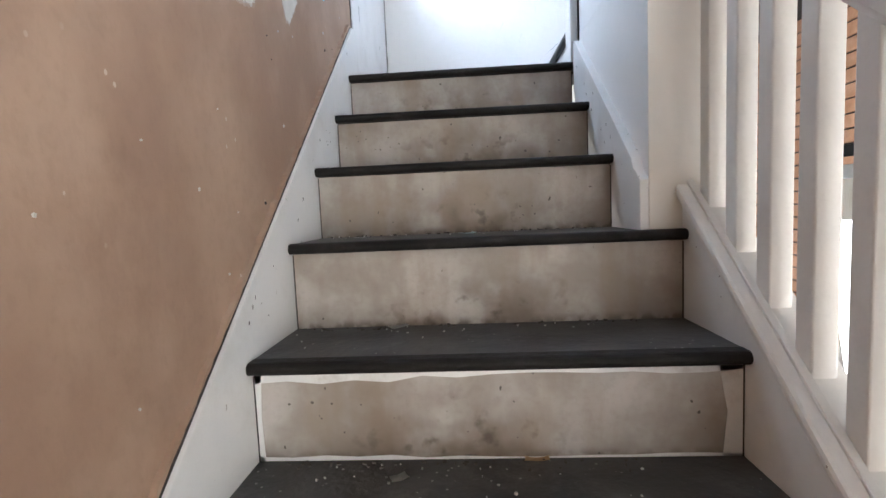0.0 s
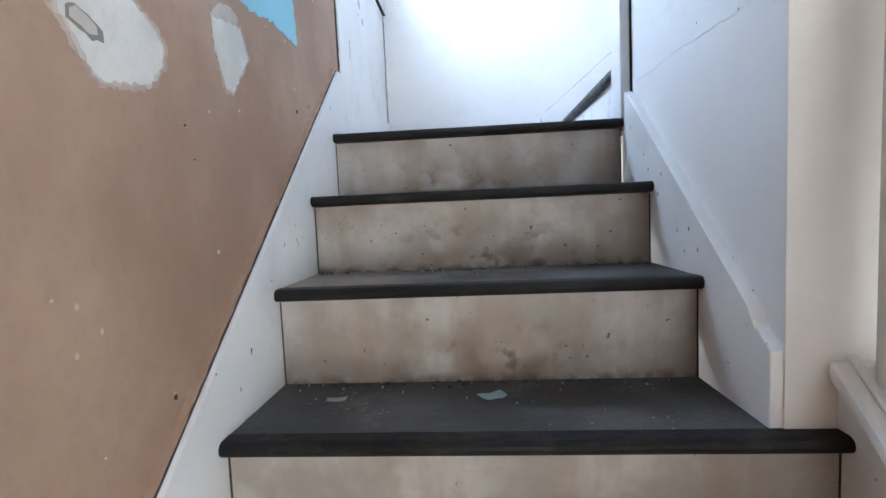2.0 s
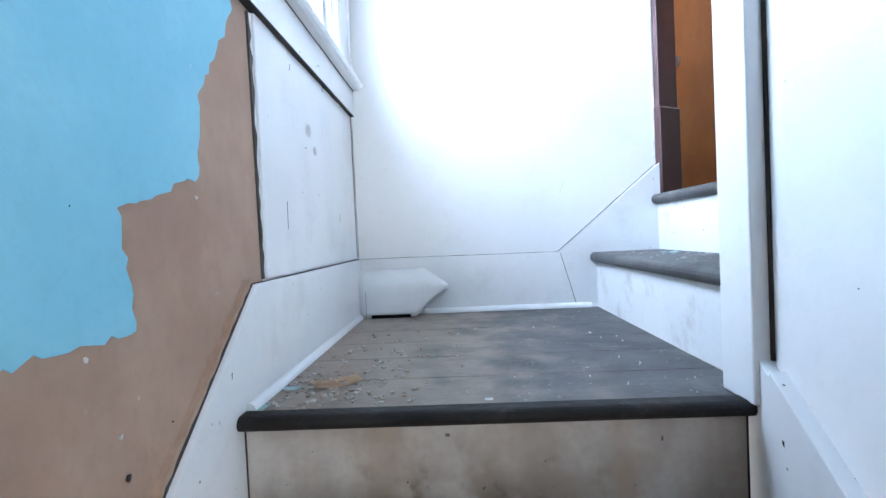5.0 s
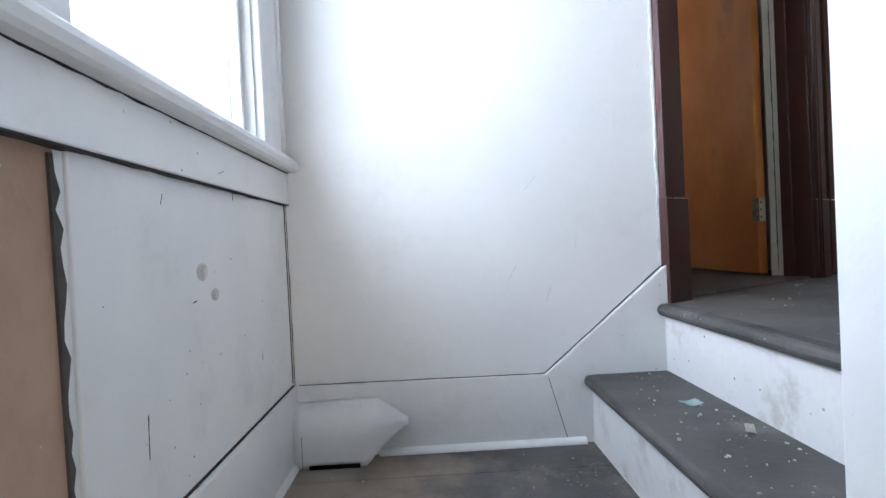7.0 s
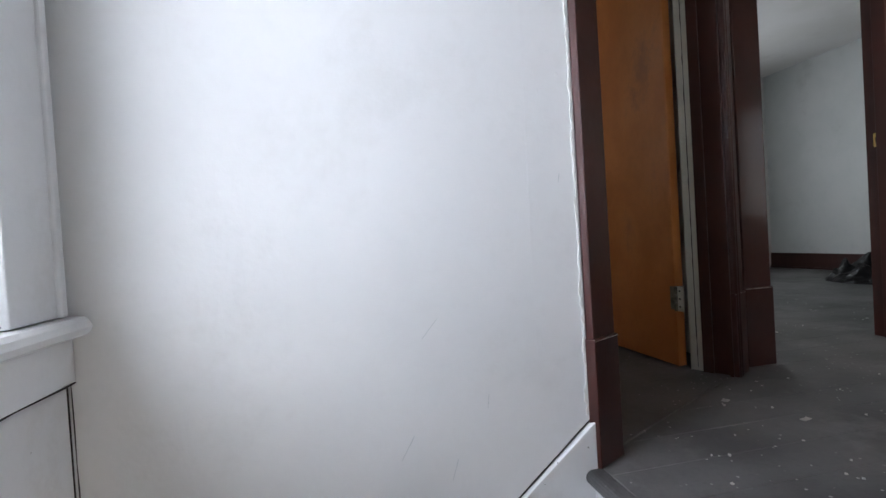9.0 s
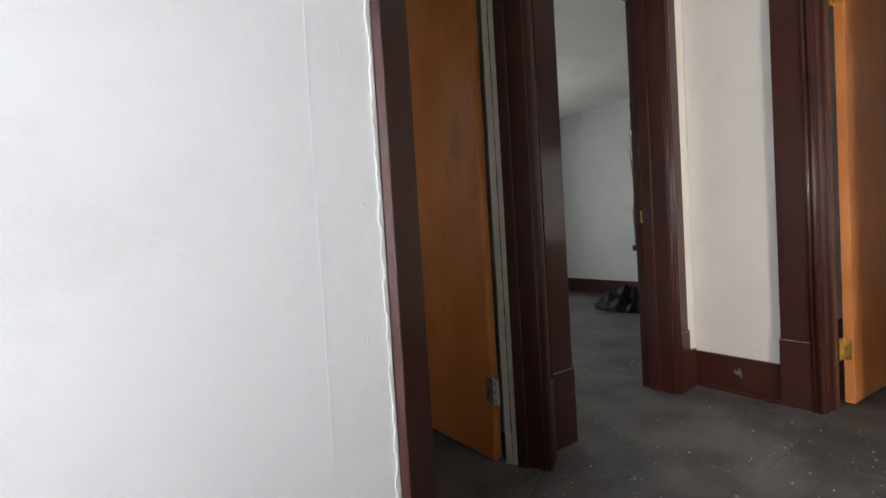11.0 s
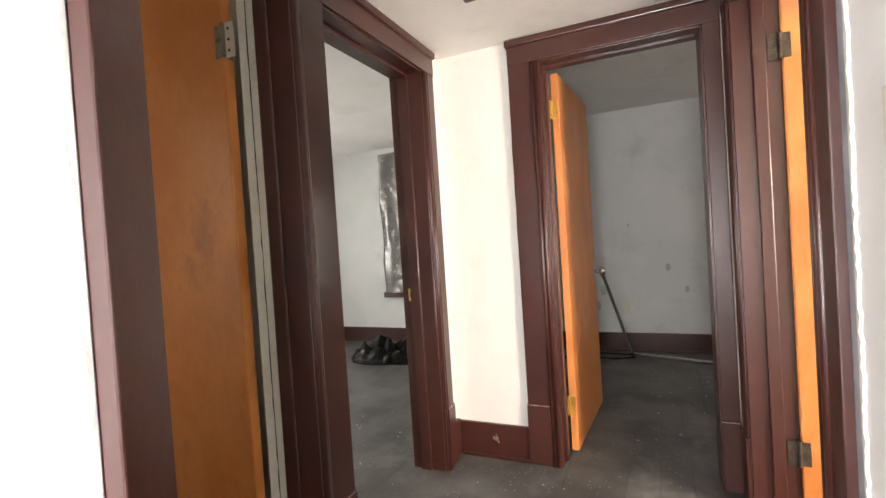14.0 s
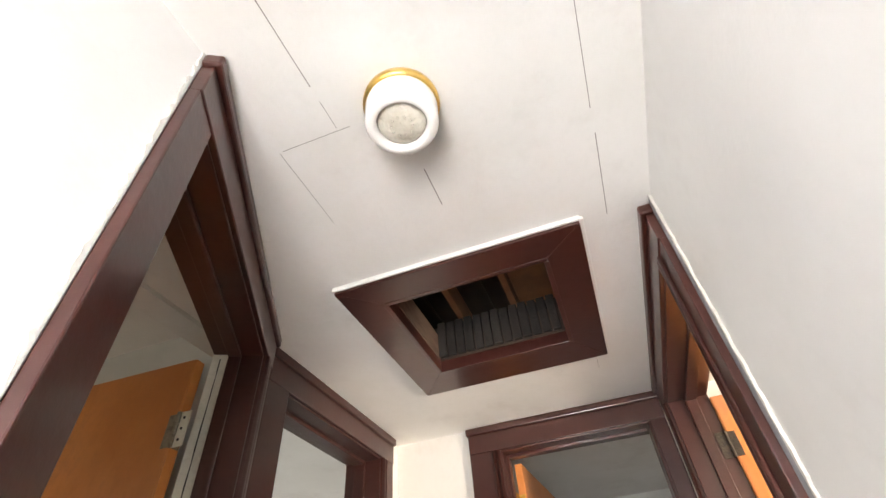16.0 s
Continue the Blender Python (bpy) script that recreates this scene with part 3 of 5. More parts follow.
# right skirting with its cap moulding
top = lambda y: slope(y, -0.612, -0.431, 0.822)
poly = [(-0.62, top(-0.62)), (-0.004, top(-0.004)), (-0.004, -0.1), (-0.62, -0.66)]
thing("skirting_stair", prism(poly, "x", 0.78, 0.801, 0.002), TRIM, "white skirting board on the stair partition", "skirting", "structure")
poly = [(-0.590, top(-0.590) - 0.004), (-0.572, top(-0.572) + 0.013), (-0.03, top(-0.03) + 0.013), (-0.03, top(-0.03) - 0.006)]
thing("trim_cap", prism(poly, "x", 0.7775, 0.801, 0.002), TRIM, "white cap moulding on the stair skirting", "moulding", "structure")
thing("trim_post", box(0.772, 0.801, -0.006, 0.077, 0.001, TOP, 0.003), TRIM, "white painted corner board beside the landing", "trim", "structure")
thing("trim_joint", box(0.796, 0.8008, -0.012, -0.0065, top(-0.03) + 0.02, TOP), DARK, "dark open joint beside the strip", "joint", "structure")
thing("wall_end", box(0.798, 0.925, -0.6235, -0.619, -0.57, 0.24), CREAM, "cream painted end of the partition wall", "wall", "structure")

rnd = random.Random(64)
right_skirt = bpy.data.objects["skirting_stair.001"]
for i in range(18):
    y = rnd.uniform(-1.1, 0.08)
    z = slope(y, 0.1, 0.2, K) - rnd.uniform(0.02, 0.15)
    w, h = rnd.uniform(0.001, 0.003), rnd.uniform(0.002, 0.011)
    part("scuff", prism(jagged([(y, z), (y + w, z + 0.002), (y + w * 1.2, z + h), (y + w * 0.3, z + h)], 0.003, 0.0008, 200 + i), "x", -0.0002, 0.0006), rnd.choice((DARK, SEAM, SMUDGE)), left_skirt)
for i in range(9):
    y = rnd.uniform(-0.58, -0.05)
    z = top(y) - rnd.uniform(0.02, 0.14)
    part("scuff", prism(jagged([(y, z), (y + 0.003, z + 0.001), (y + 0.004, z + 0.008), (y + 0.001, z + 0.007)], 0.003, 0.0008, 260 + i), "x", 0.7794, 0.7802), rnd.choice((DARK, SEAM)), right_skirt)

# ---- lower balustrade ----
rail = holder("balustrade", "white painted square balusters under a sloping handrail", "balustrade", (0.91, -1.5, LOW))
shoe = lambda y: -0.671 + 0.844 * (y + 0.88)
under = lambda y: -0.23 + 0.844 * (y + 1.008)
poly = [(-2.9, shoe(-2.9) - 0.02), (-0.622, shoe(-0.622) - 0.02), (-0.622, -0.95), (-2.9, LOW)]
fixed(part("string", prism(poly, "x", 0.868, 0.94, 0.002), TRIM, rail, "white closed string board"))
poly = [(-2.9, shoe(-2.9) - 0.022), (-2.9, shoe(-2.9) + 0.004), (-0.622, shoe(-0.622) + 0.004), (-0.622, shoe(-0.622) - 0.022)]
fixed(part("shoe_rail", prism(poly, "x", 0.853, 0.95, 0.007), BALUSTER, rail))
poly = [(-2.9, shoe(-2.9) + 0.003), (-2.9, shoe(-2.9) + 0.012), (-0.622, shoe(-0.622) + 0.012), (-0.622, shoe(-0.622) + 0.003)]
fixed(part("fillet", prism(poly, "x", 0.878, 0.892, 0.002), BALUSTER, rail))
poly = [(-2.9, under(-2.9)), (-2.9, under(-2.9) + 0.055), (-0.622, under(-0.622) + 0.055), (-0.622, under(-0.622))]
fixed(part("handrail", prism(poly, "x", 0.878, 0.946, 0.014), BALUSTER, rail, "worn white handrail"))
for j in range(22):
    yf = -0.686 - 0.0985 * j
    poly = [(yf, shoe(yf) - 0.005), (yf + 0.036, shoe(yf + 0.036) - 0.005), (yf + 0.036, under(yf + 0.036) + 0.01), (yf, under(yf) + 0.01)]
    fixed(part("baluster", prism(poly, "x", 0.892, 0.930, 0.003), BALUSTER, rail))


# ---- doorways ----
def doorway(name, origin, rz, width, head, depth, top, label, left=0.11, right=0.11, sill=False, back_cream=False, cap=True, block_h=0.30, plain=0, bare=0):
    """Brown casing, jambs and head of a doorway. Local x runs along the wall, y into it, z up from the floor."""
    d = holder(name, label, "door frame", origin, rz, kind="structure")
    T = 0.022
    for side, w in ((-1, left), (1, right)):
        if w <= 0:
            continue
        a, b = (-w, -0.006) if side < 0 else (width + 0.006, width + w)
        c = part("casing", box(a, b, -T, -0.0005, block_h, head + 0.004, 0.003), MAROON, d)
        inner = (b - 0.018, b - 0.004) if side < 0 else (a + 0.004, a + 0.018)
        for k in range(0 if side == plain else 2 if w > 0.05 else 1):
            c = (inner[0] + inner[1]) / 2 + side * 0.020 * k
            part("bead", add_tube(bmesh.new(), (c, -T - 0.001, 0.0), (c, -T - 0.001, head), 0.0095, 12), MAROON, d, smooth=True)
        part("plinth_block", box(a - 0.004, b + 0.004, -T - 0.006, -0.0005, 0.0, block_h + 0.001, 0.003), MAROON, d)
        bm = ragged_line(bmesh.new(), (a - 0.003, -T - 0.0055, block_h - 0.004), (b + 0.003, -T - 0.0055, block_h - 0.004), (0, 0, 1), (0, -1, 0), 0.0028, int(a * 1000) + 700, 0.008, 0.0009)
        part("worn_edge", bm, SMUDGE, d, "pale worn paint along the block's top edge")
    part("head_casing", box(-left, width + right, -T - 0.004, -0.0005, head + 0.002, top - 0.035, 0.003), MAROON, d)
    if cap:
        part("head_cap", box(-left - 0.008, width + right + 0.008, -T - 0.016, -0.0005, top - 0.036, top - 0.002, 0.006), MAROON, d)
    for side in (0, 1):
        x0, x1 = (-0.012, 0.0) if side == 0 else (width, width + 0.012)
        part("jamb", box(x0 - 0.004, x1 + 0.004, -0.012, depth - 0.045, 0, head, 0.002), MAROON, d)
        s0, s1 = (0.003, 0.016) if side == 0 else (width - 0.016, width - 0.003)
        if side != (1 if bare > 0 else -1):
            part("stop", box(s0, s1, depth * 0.38, depth - 0.044, 0, head - 0.004, 0.003), MAROON, d)
        part("rebate", box(x0 - 0.004, x1 + 0.004, depth - 0.045, depth + 0.004, 0, head, 0.002), JAMBCREAM if back_cream else MAROON, d)
    if back_cream:
        bm = ragged_line(bmesh.new(), (width - 0.004, depth - 0.024, 0.02), (width - 0.004, depth - 0.022, head - 0.02), (0, 1, 0), (-1, 0, 0), 0.004, 91, 0.03, 0.001)
        part("crack", bm, DARK, d, "dark crack down the cream jamb")
    part("head_jamb", box(-0.002, width + 0.002, -0.012, depth + 0.002, head - 0.004, head + 0.012, 0.002), MAROON, d)
    part("head_stop", box(0.016, width - 0.016, depth * 0.38, depth - 0.044, head - 0.018, head - 0.002, 0.003), MAROON, d)
    if sill:
        part("threshold", box(0.0, width, 0.0, depth, -0.004, 0.006, 0.003), FLOOR, d, "worn dark threshold")
    return d


def door_leaf(name, hinge, rz, width, height, label, knob=True, knob_z=0.88, hinge_mat=BRASS, hinges=(0.27, 1.77), gap=0.012, side=1, pin=0):
    """A flush veneer door. Local x runs from the hinge to the latch; its face is at y = 0, its thickness to y = 0.036 times side."""
    d = holder(name, label, "door", hinge, rz)
    y0, y1 = sorted((0, 0.036 * side))
    part("panel", box(0.003, width, y0, y1, gap, height, 0.002), ORANGE, d)
    part("hinge_edge", box(-0.0005, 0.004, y0 + 0.002, y1 - 0.002, gap + 0.001, height - 0.001), ORANGE, d, "bright orange door edge")
    hy, sg = (y1, 1) if pin else (y0, -1)
    for z in hinges:
        h = part("hinge", box(-0.004, 0.028, hy - 0.002, hy + 0.002, z - 0.045, z + 0.045, 0.001), hinge_mat, d)
        part("edge_leaf", box(-0.0022, -0.0006, y0 + 0.004, y1 - 0.001, z - 0.045, z + 0.045), hinge_mat, h)
        bm = bmesh.new()
        for k in range(3):
            add_tube(bm, (-0.006, hy + sg * 0.004, z - 0.047 + 0.032 * k), (-0.006, hy + sg * 0.004, z - 0.017 + 0.032 * k), 0.0065, 10)
        part("knuckle", bm, hinge_mat, h)
        part("jamb_leaf", box(-0.042, -0.007, hy - 0.0015, hy + 0.0015, z - 0.048, z + 0.048, 0.001), JAMBCREAM if hinge_mat is OLDSTEEL else hinge_mat, h, "paint-splashed hinge leaf" if hinge_mat is OLDSTEEL else "")
        for k in range(3):
            part("screw", add_tube(bmesh.new(), (-0.024, hy, z - 0.03 + 0.03 * k), (-0.024, hy + sg * 0.003, z - 0.03 + 0.03 * k), 0.004, 8), DARK, h)
    if knob:
        for s in (-1, 1):
            yk = y0 if s < 0 else y1
            bm = add_tube(bmesh.new(), (width - 0.06, yk, knob_z), (width - 0.06, yk + s * 0.008, knob_z), 0.032, 20)
            kn = part("rosette", bm, STEEL, d)
            bm = add_tube(bmesh.new(), (width - 0.06, yk + s * 0.008, knob_z), (width - 0.06, yk + s * 0.04, knob_z), 0.011, 14)
            bmesh.ops.create_uvsphere(bm, u_segments=18, v_segments=12, radius=0.030, matrix=Matrix.Translation((width - 0.06, yk + s * 0.052, knob_z)) @ Matrix.Diagonal((1, 0.75, 1, 1)))
            part("knob", bm, CHROME, d, "polished round knob", smooth=True)
    return d


ang = math.degrees(math.atan2(DB.y - DA.y, DB.x - DA.x))
u = (DB - DA).normalized()
o1 = DA + u * 0.09
HD = 2.355 - HALL
doorway("door_1", (o1.x, o1.y, HALL), ang, 0.795, HD, 0.13, TOP - HALL, "dark maroon glossy door frame in the slanted wall", left=0.099, right=0.10, back_cream=True, sill=True, plain=-1)
doorway("door_2", (2.105, NORTH2, HALL), 0, 0.745, HD, 0.16, TOP - HALL, "dark maroon glossy door frame, its door open", left=0.125, right=0.12, plain=-1)
doorway("door_3", (EAST, 0.938, HALL), -90, 0.68, HD, 0.14, TOP - HALL, "dark maroon glossy door frame with an open door", left=0.156, right=0.072, plain=1, bare=1)
doorway("door_4", (2.885, SOUTH, HALL), 180, 0.96, HD, 0.14, TOP - HALL, "dark maroon door frame with chipped wall edge", left=0.11, right=0.115)
door_leaf("veneer_door", (1.738, 1.537, HALL), 92, 0.74, 1.95, "orange varnished veneer door standing open", knob=True, hinge_mat=OLDSTEEL, hinges=(0.275, 1.735), side=-1, pin=1)
door_leaf("veneer_door", (3.228, 0.922, HALL), -3.2, 0.76, 1.955, "orange varnished veneer door with brass hinges, open", hinges=(0.25, 1.77), side=-1, pin=1)
door_leaf("veneer_door", (2.868, 0.0205, HALL), -93, 0.86, 1.955, "orange varnished veneer door with an old hinge, open", hinge_mat=DARKHINGE, side=1)


# ---- small structure helpers ----
walls = {o.name: o for o in scene.objects if o.name.startswith("wall_")}

# torn blue paint and white filler on the plaster wall
west = walls["wall_west"]
blue = [(-0.90, 0.62), (-0.60, 0.42), (-0.555, 0.24), (-0.545, 0.170), (-0.40, 0.163), (-0.335, 0.178), (-0.178, 0.178), (-0.196, 0.318), (-0.10, 0.345),
        (-0.030, 0.372), (-0.020, 0.49), (0.03, 0.56), (0.100, 0.668), (0.125, 0.9), (0.13, TOP - 0.02), (-1.3, TOP - 0.02), (-1.3, 0.9)]
part("blue_paint", prism(jagged(blue, 0.013, 0.0055, 3), "x", LW + 0.0002, LW + 0.0022), BLUE, west, "torn layer of pale blue paint")
for seed, pts in ((5, [(-0.827, -0.002), (-0.832, -0.012), (-0.814, -0.030), (-0.793, -0.063), (-0.775, -0.067), (-0.730, -0.056), (-0.704, -0.051), (-0.679, -0.019), (-0.675, 0.007), (-0.697, 0.027), (-0.726, 0.042), (-0.775, 0.057)]),
                  (6, [(-0.546, 0.098), (-0.542, 0.051), (-0.529, 0.024), (-0.514, -0.006), (-0.493, -0.006), (-0.472, 0.019), (-0.450, 0.044), (-0.433, 0.066), (-0.446, 0.090), (-0.456, 0.110)]),
                  (7, [(-0.540, 0.105), (-0.530, 0.118), (-0.512, 0.129), (-0.485, 0.135), (-0.463, 0.126), (-0.474, 0.111), (-0.509, 0.103)])):
    cy, cz = sum(p[0] for p in pts) / len(pts), sum(p[1] for p in pts) / len(pts)
    for grow, tear, lift, m in ((1.16, 0.004, 0.0005, SMEAR), (1.07, 0.003, 0.0009, THINFILL), (1.0, 0.003, 0.0013, FILLER)):
        if seed == 7 and m is FILLER:
            continue
        rim = [(cy + (p[0] - cy) * grow, cz + (p[1] - cz) * grow) for p in pts]
        part("filler_patch", prism(jagged(rim, 0.005, tear, seed + int(grow * 50)), "x", LW + 0.00005, LW + lift + (0.0002 if seed == 7 else 0)), m, west, "white smoothed filler patch with a thin smeared rim")
gouge = [(-0.823, -0.005), (-0.812, 0.002), (-0.796, -0.003), (-0.776, -0.014), (-0.776, -0.026), (-0.793, -0.029), (-0.813, -0.021), (-0.824, -0.017)]
part("plaster_hole", prism(jagged(gouge, 0.006, 0.002, 8), "x", LW + 0.0017, LW + 0.0021), SEAM, west, "dark rim of a gouge in the filler")
centre = (sum(p[0] for p in gouge) / len(gouge), sum(p[1] for p in gouge) / len(gouge))
part("plaster_hole", prism(jagged([(centre[0] + (p[0] - centre[0]) * 0.72 - 0.002, centre[1] + (p[1] - centre[1]) * 0.72 + 0.002) for p in gouge], 0.006, 0.001, 9), "x", LW + 0.0021, LW + 0.0025), THINFILL, west, "bare plaster inside the gouge")
rnd = random.Random(12)
for i in range(26):
    y, z = rnd.uniform(-1.75, 0.1), 0
    z = slope(y, 0.1, 0.2, 0.858) + rnd.uniform(0.03, 0.5)
    a, r = rnd.uniform(0, 3.1), rnd.uniform(0.0012, 0.004)
    pts = [(y + math.cos(a + k * 1.26) * r * rnd.uniform(0.4, 1.2), z + math.sin(a + k * 1.26) * r * rnd.uniform(0.4, 1.4)) for k in range(5)]
    part("wall_chip", prism(pts, "x", LW + 0.0002, LW + 0.0022), rnd.choice((FILLER, CHIP, DARK)), west)
bm = ragged_line(bmesh.new(), (LW, -2.4, slope(-2.4, 0.1, 0.2, 0.858) + 0.002), (LW, 0.1, 0.203), (0, -0.5, 0.85), (1, 0, 0), 0.012, 4, 0.020, 0.011)
thing("trim_plaster_edge", bm, PLASTER, "rough brown plaster edge above the stair skirting", "plaster edge", "structure")
bm = ragged_line(bmesh.new(), (LW, -2.4, slope(-2.4, 0.1, 0.2, 0.858) + 0.0004), (LW, 0.10, 0.2004), (0, -0.5, 0.85), (1, 0, 0), 0.0055, 14, 0.016, 0.0125)
thing("trim_plaster_gap", bm, DARK, "dark gap above the stair skirting", "joint", "structure")
bm = ragged_line(bmesh.new(), (LW, 0.165, 0.205), (LW, 0.160, 0.70), (0, 1, 0), (1, 0, 0), 0.014, 7, 0.02, 0.004)
thing("trim_plaster_crack", bm, MORTAR, "dark broken plaster edge beside the white panel", "plaster edge", "structure")

# landing panel, its joints and scuffs
lw = walls["wall_west_landing"]
part("panel_board", box(LW, LW + 0.006, 0.182, FAR - 0.012, 0.204, 0.712, 0.002), TRIM, lw, "scuffed white panel board")
for a in ((LW + 0.004, LW + 0.0070, FAR - 0.0108, FAR - 0.0092, 0.21, 0.71), (LW + 0.0005, LW + 0.0085, 0.11, FAR, 0.2002, 0.2012)):
    part("joint", box(*a), DARK, lw, "dark open joint")
for seed, cy, cz, r in ((21, 0.477, 0.551, 0.020), (22, 0.522, 0.507, 0.015)):
    pts = [(cy + math.cos(k * 0.5) * r, cz + math.sin(k * 0.5) * r * 0.8) for k in range(12)]
    part("scuff", prism(jagged(pts, 0.006, 0.0015, seed), "x", LW + 0.006, LW + 0.0066), SMUDGE, lw, "grey smudge on the panel")
for seed, (y0, z0, y1, z1) in enumerate(((0.53, 0.73, 0.555, 0.738), (0.62, 0.69, 0.622, 0.71), (0.36, 0.66, 0.365, 0.675), (0.44, 0.50, 0.452, 0.502), (0.30, 0.30, 0.302, 0.36), (0.74, 0.33, 0.742, 0.35))):
    bm = ragged_line(bmesh.new(), (LW + 0.006, y0, z0), (LW + 0.006, y1, z1), (0, 0.3, 0.7), (1, 0, 0), 0.005, seed + 40, 0.005, 0.014 if z0 > 0.712 else 0.0008)
    part("scratch", bm, DARK, lw)

# far wall: corner crack, skirting joint, blisters and scuffs
nw = walls["wall_north"]
bm = ragged_line(bmesh.new(), (LW + 0.008, FAR, 0.2), (LW + 0.004, FAR, 2.3), (1, 0, 0), (0, -1, 0), 0.0022, 9, 0.05, 0.0015)
part("crack", bm, DARK, nw, "dark corner crack")
bm = ragged_line(bmesh.new(), (0.0, FAR, 0.2), (0.695, FAR, 0.196), (0, 0, 1), (0, -1, 0), 0.0018, 10, 0.03, 0.005)
part("crack", bm, DARK, nw, "dark joint over the skirting")
bm = ragged_line(bmesh.new(), (0.697, FAR, 0.197), (1.05, FAR, 0.491), (-0.64, 0, 0.77), (0, -1, 0), 0.0018, 11, 0.03, 0.005)
part("crack", bm, DARK, nw, "dark joint over the rising skirting")
bm = ragged_line(bmesh.new(), (0.926, FAR, 0.65), (0.930, FAR, 1.9), (1, 0, 0), (0, -1, 0), 0.004, 31, 0.05, 0.0005)
part("paint_ridge", bm, WHITE, nw, "thin upright ridge in the paint")
rnd = random.Random(33)
spots = [(0.547, 1.403, 7), (0.561, 1.172, 8), (0.512, 1.105, 6), (0.568, 0.865, 6), (0.338, 0.802, 5), (0.489, 0.632, 7), (0.570, 0.595, 9), (0.289, 0.544, 5), (0.568, 0.327, 6), (0.270, 1.185, 4),
         (0.049, 0.82, 9), (0.987, 1.563, 11), (0.989, 1.390, 9), (1.011, 1.299, 11), (0.961, 1.259, 10), (0.907, 1.332, 8), (0.918, 1.238, 6), (1.019, 1.239, 9), (1.031, 1.284, 9), (0.98, 1.62, 6), (0.81, 1.37, 5)]
for x, z, size in spots:
    bm = bmesh.new()
    r = size / 1150
    bmesh.ops.create_uvsphere(bm, u_segments=14, v_segments=10, radius=r, matrix=Matrix.Translation((x, FAR + 0.001, z)) @ Matrix.Diagonal((rnd.uniform(0.5, 0.9), 0.15, rnd.uniform(0.7, 1.25), 1)))
    part("paint_blister", bm, WHITE, nw, "raised blister in the paint", smooth=True)
for seed, (x, z, dx, dz) in enumerate(((0.60, 0.46, 0.03, 0.05), (0.66, 0.72, 0.035, 0.04), (0.80, 0.55, 0.004, 0.03), (0.30, 0.30, 0.02, 0.002), (0.71, 0.40, 0.015, 0.045), (1.00, 1.05, 0.004, 0.02))):
    bm = ragged_line(bmesh.new(), (x, FAR, z), (x + dx, FAR, z + dz), (0.7, 0, -0.4), (0, -1, 0), 0.003, seed + 60, 0.006, 0.0008)
    part("scratch", bm, GREYWALL, nw)

# peeled paint edges on the stair partition
pw = walls["wall_partition"]
pts = [(-0.60, 0.055), (-0.44, 0.068), (-0.30, 0.075), (-0.045, 0.083), (-0.045, TOP - 0.02), (-0.60, TOP - 0.02)]
part("paint_layer", prism(jagged(pts, 0.02, 0.003, 15), "x", 0.7992, 0.7999), TRIM, pw, "upper layer of white paint with a torn edge")
pts = [(-0.60, 0.20), (-0.42, 0.186), (-0.30, 0.182), (-0.18, 0.18), (-0.10, 0.20), (-0.06, 0.25), (-0.06, TOP - 0.04), (-0.60, TOP - 0.04)]
part("paint_layer", prism(jagged(pts, 0.02, 0.004, 16), "x", 0.7984, 0.7991), TRIM, pw, "second layer of white paint with a torn edge")

# ---- landing window ----
win = holder("window_1", "white painted sash window over the landing with a worn stool", "window", (LW, 0.49, 0.83), kind="structure")


def wpart(name, bm, m=TRIM, parent=None, label=""):
    ob = part(name, bm, m, parent or win, label)
    ob.matrix_parent_inverse = win.matrix_world.inverted() if parent is None else ob.matrix_parent_inverse
    return ob


Y0, Y1, Z0, Z1 = 0.18, 0.80, 0.83, 2.05
wpart("casing", box(LW, LW + 0.02, Y1 - 0.004, Y1 + 0.122, Z0 + 0.004, Z1 + 0.10, 0.003))
wpart("casing", box(LW, LW + 0.02, Y0 - 0.122, Y0 + 0.004, Z0 + 0.004, Z1 + 0.10, 0.003))
wpart("casing", box(LW, LW + 0.022, Y0 - 0.13, Y1 + 0.13, Z1 + 0.0, Z1 + 0.12, 0.003))
wpart("backband", box(LW, LW + 0.028, Y1 + 0.118, Y1 + 0.138, Z0 + 0.004, Z1 + 0.12, 0.004))
wpart("backband", box(LW, LW + 0.028, Y0 - 0.138, Y0 - 0.118, Z0 + 0.004, Z1 + 0.12, 0.004))
pts = [(LW - 0.06, 0.796), (0.024, 0.796), (0.032, 0.801), (0.037, 0.812), (0.032, 0.823), (0.024, 0.831), (LW - 0.06, 0.833)]
wpart("stool", prism(pts, "y", 0.02, FAR - 0.012), TRIM, None, "rounded worn white window stool")
wpart("apron", box(LW, LW + 0.02, 0.05, FAR - 0.006, 0.708, 0.797, 0.003), TRIM, None, "white apron board with a lifted lower edge")
bm = ragged_line(bmesh.new(), (LW, 0.05, 0.708), (LW, FAR - 0.006, 0.7075), (0, 0, -1), (1, 0, 0), 0.0035, 51, 0.04, 0.0195)
wpart("gap", bm, DARK, None, "dark gap under the apron")
# thin dark strip that stands in for the stool's shadow on the apron
bm = ragged_line(bmesh.new(), (LW + 0.018, 0.05, 0.7965), (LW + 0.018, FAR - 0.006, 0.7965), (0, 0, -1), (1, 0, 0), 0.004, 52, 0.03, 0.004)
wpart("gap", bm, DARK, None, "painted shadow line under the stool")
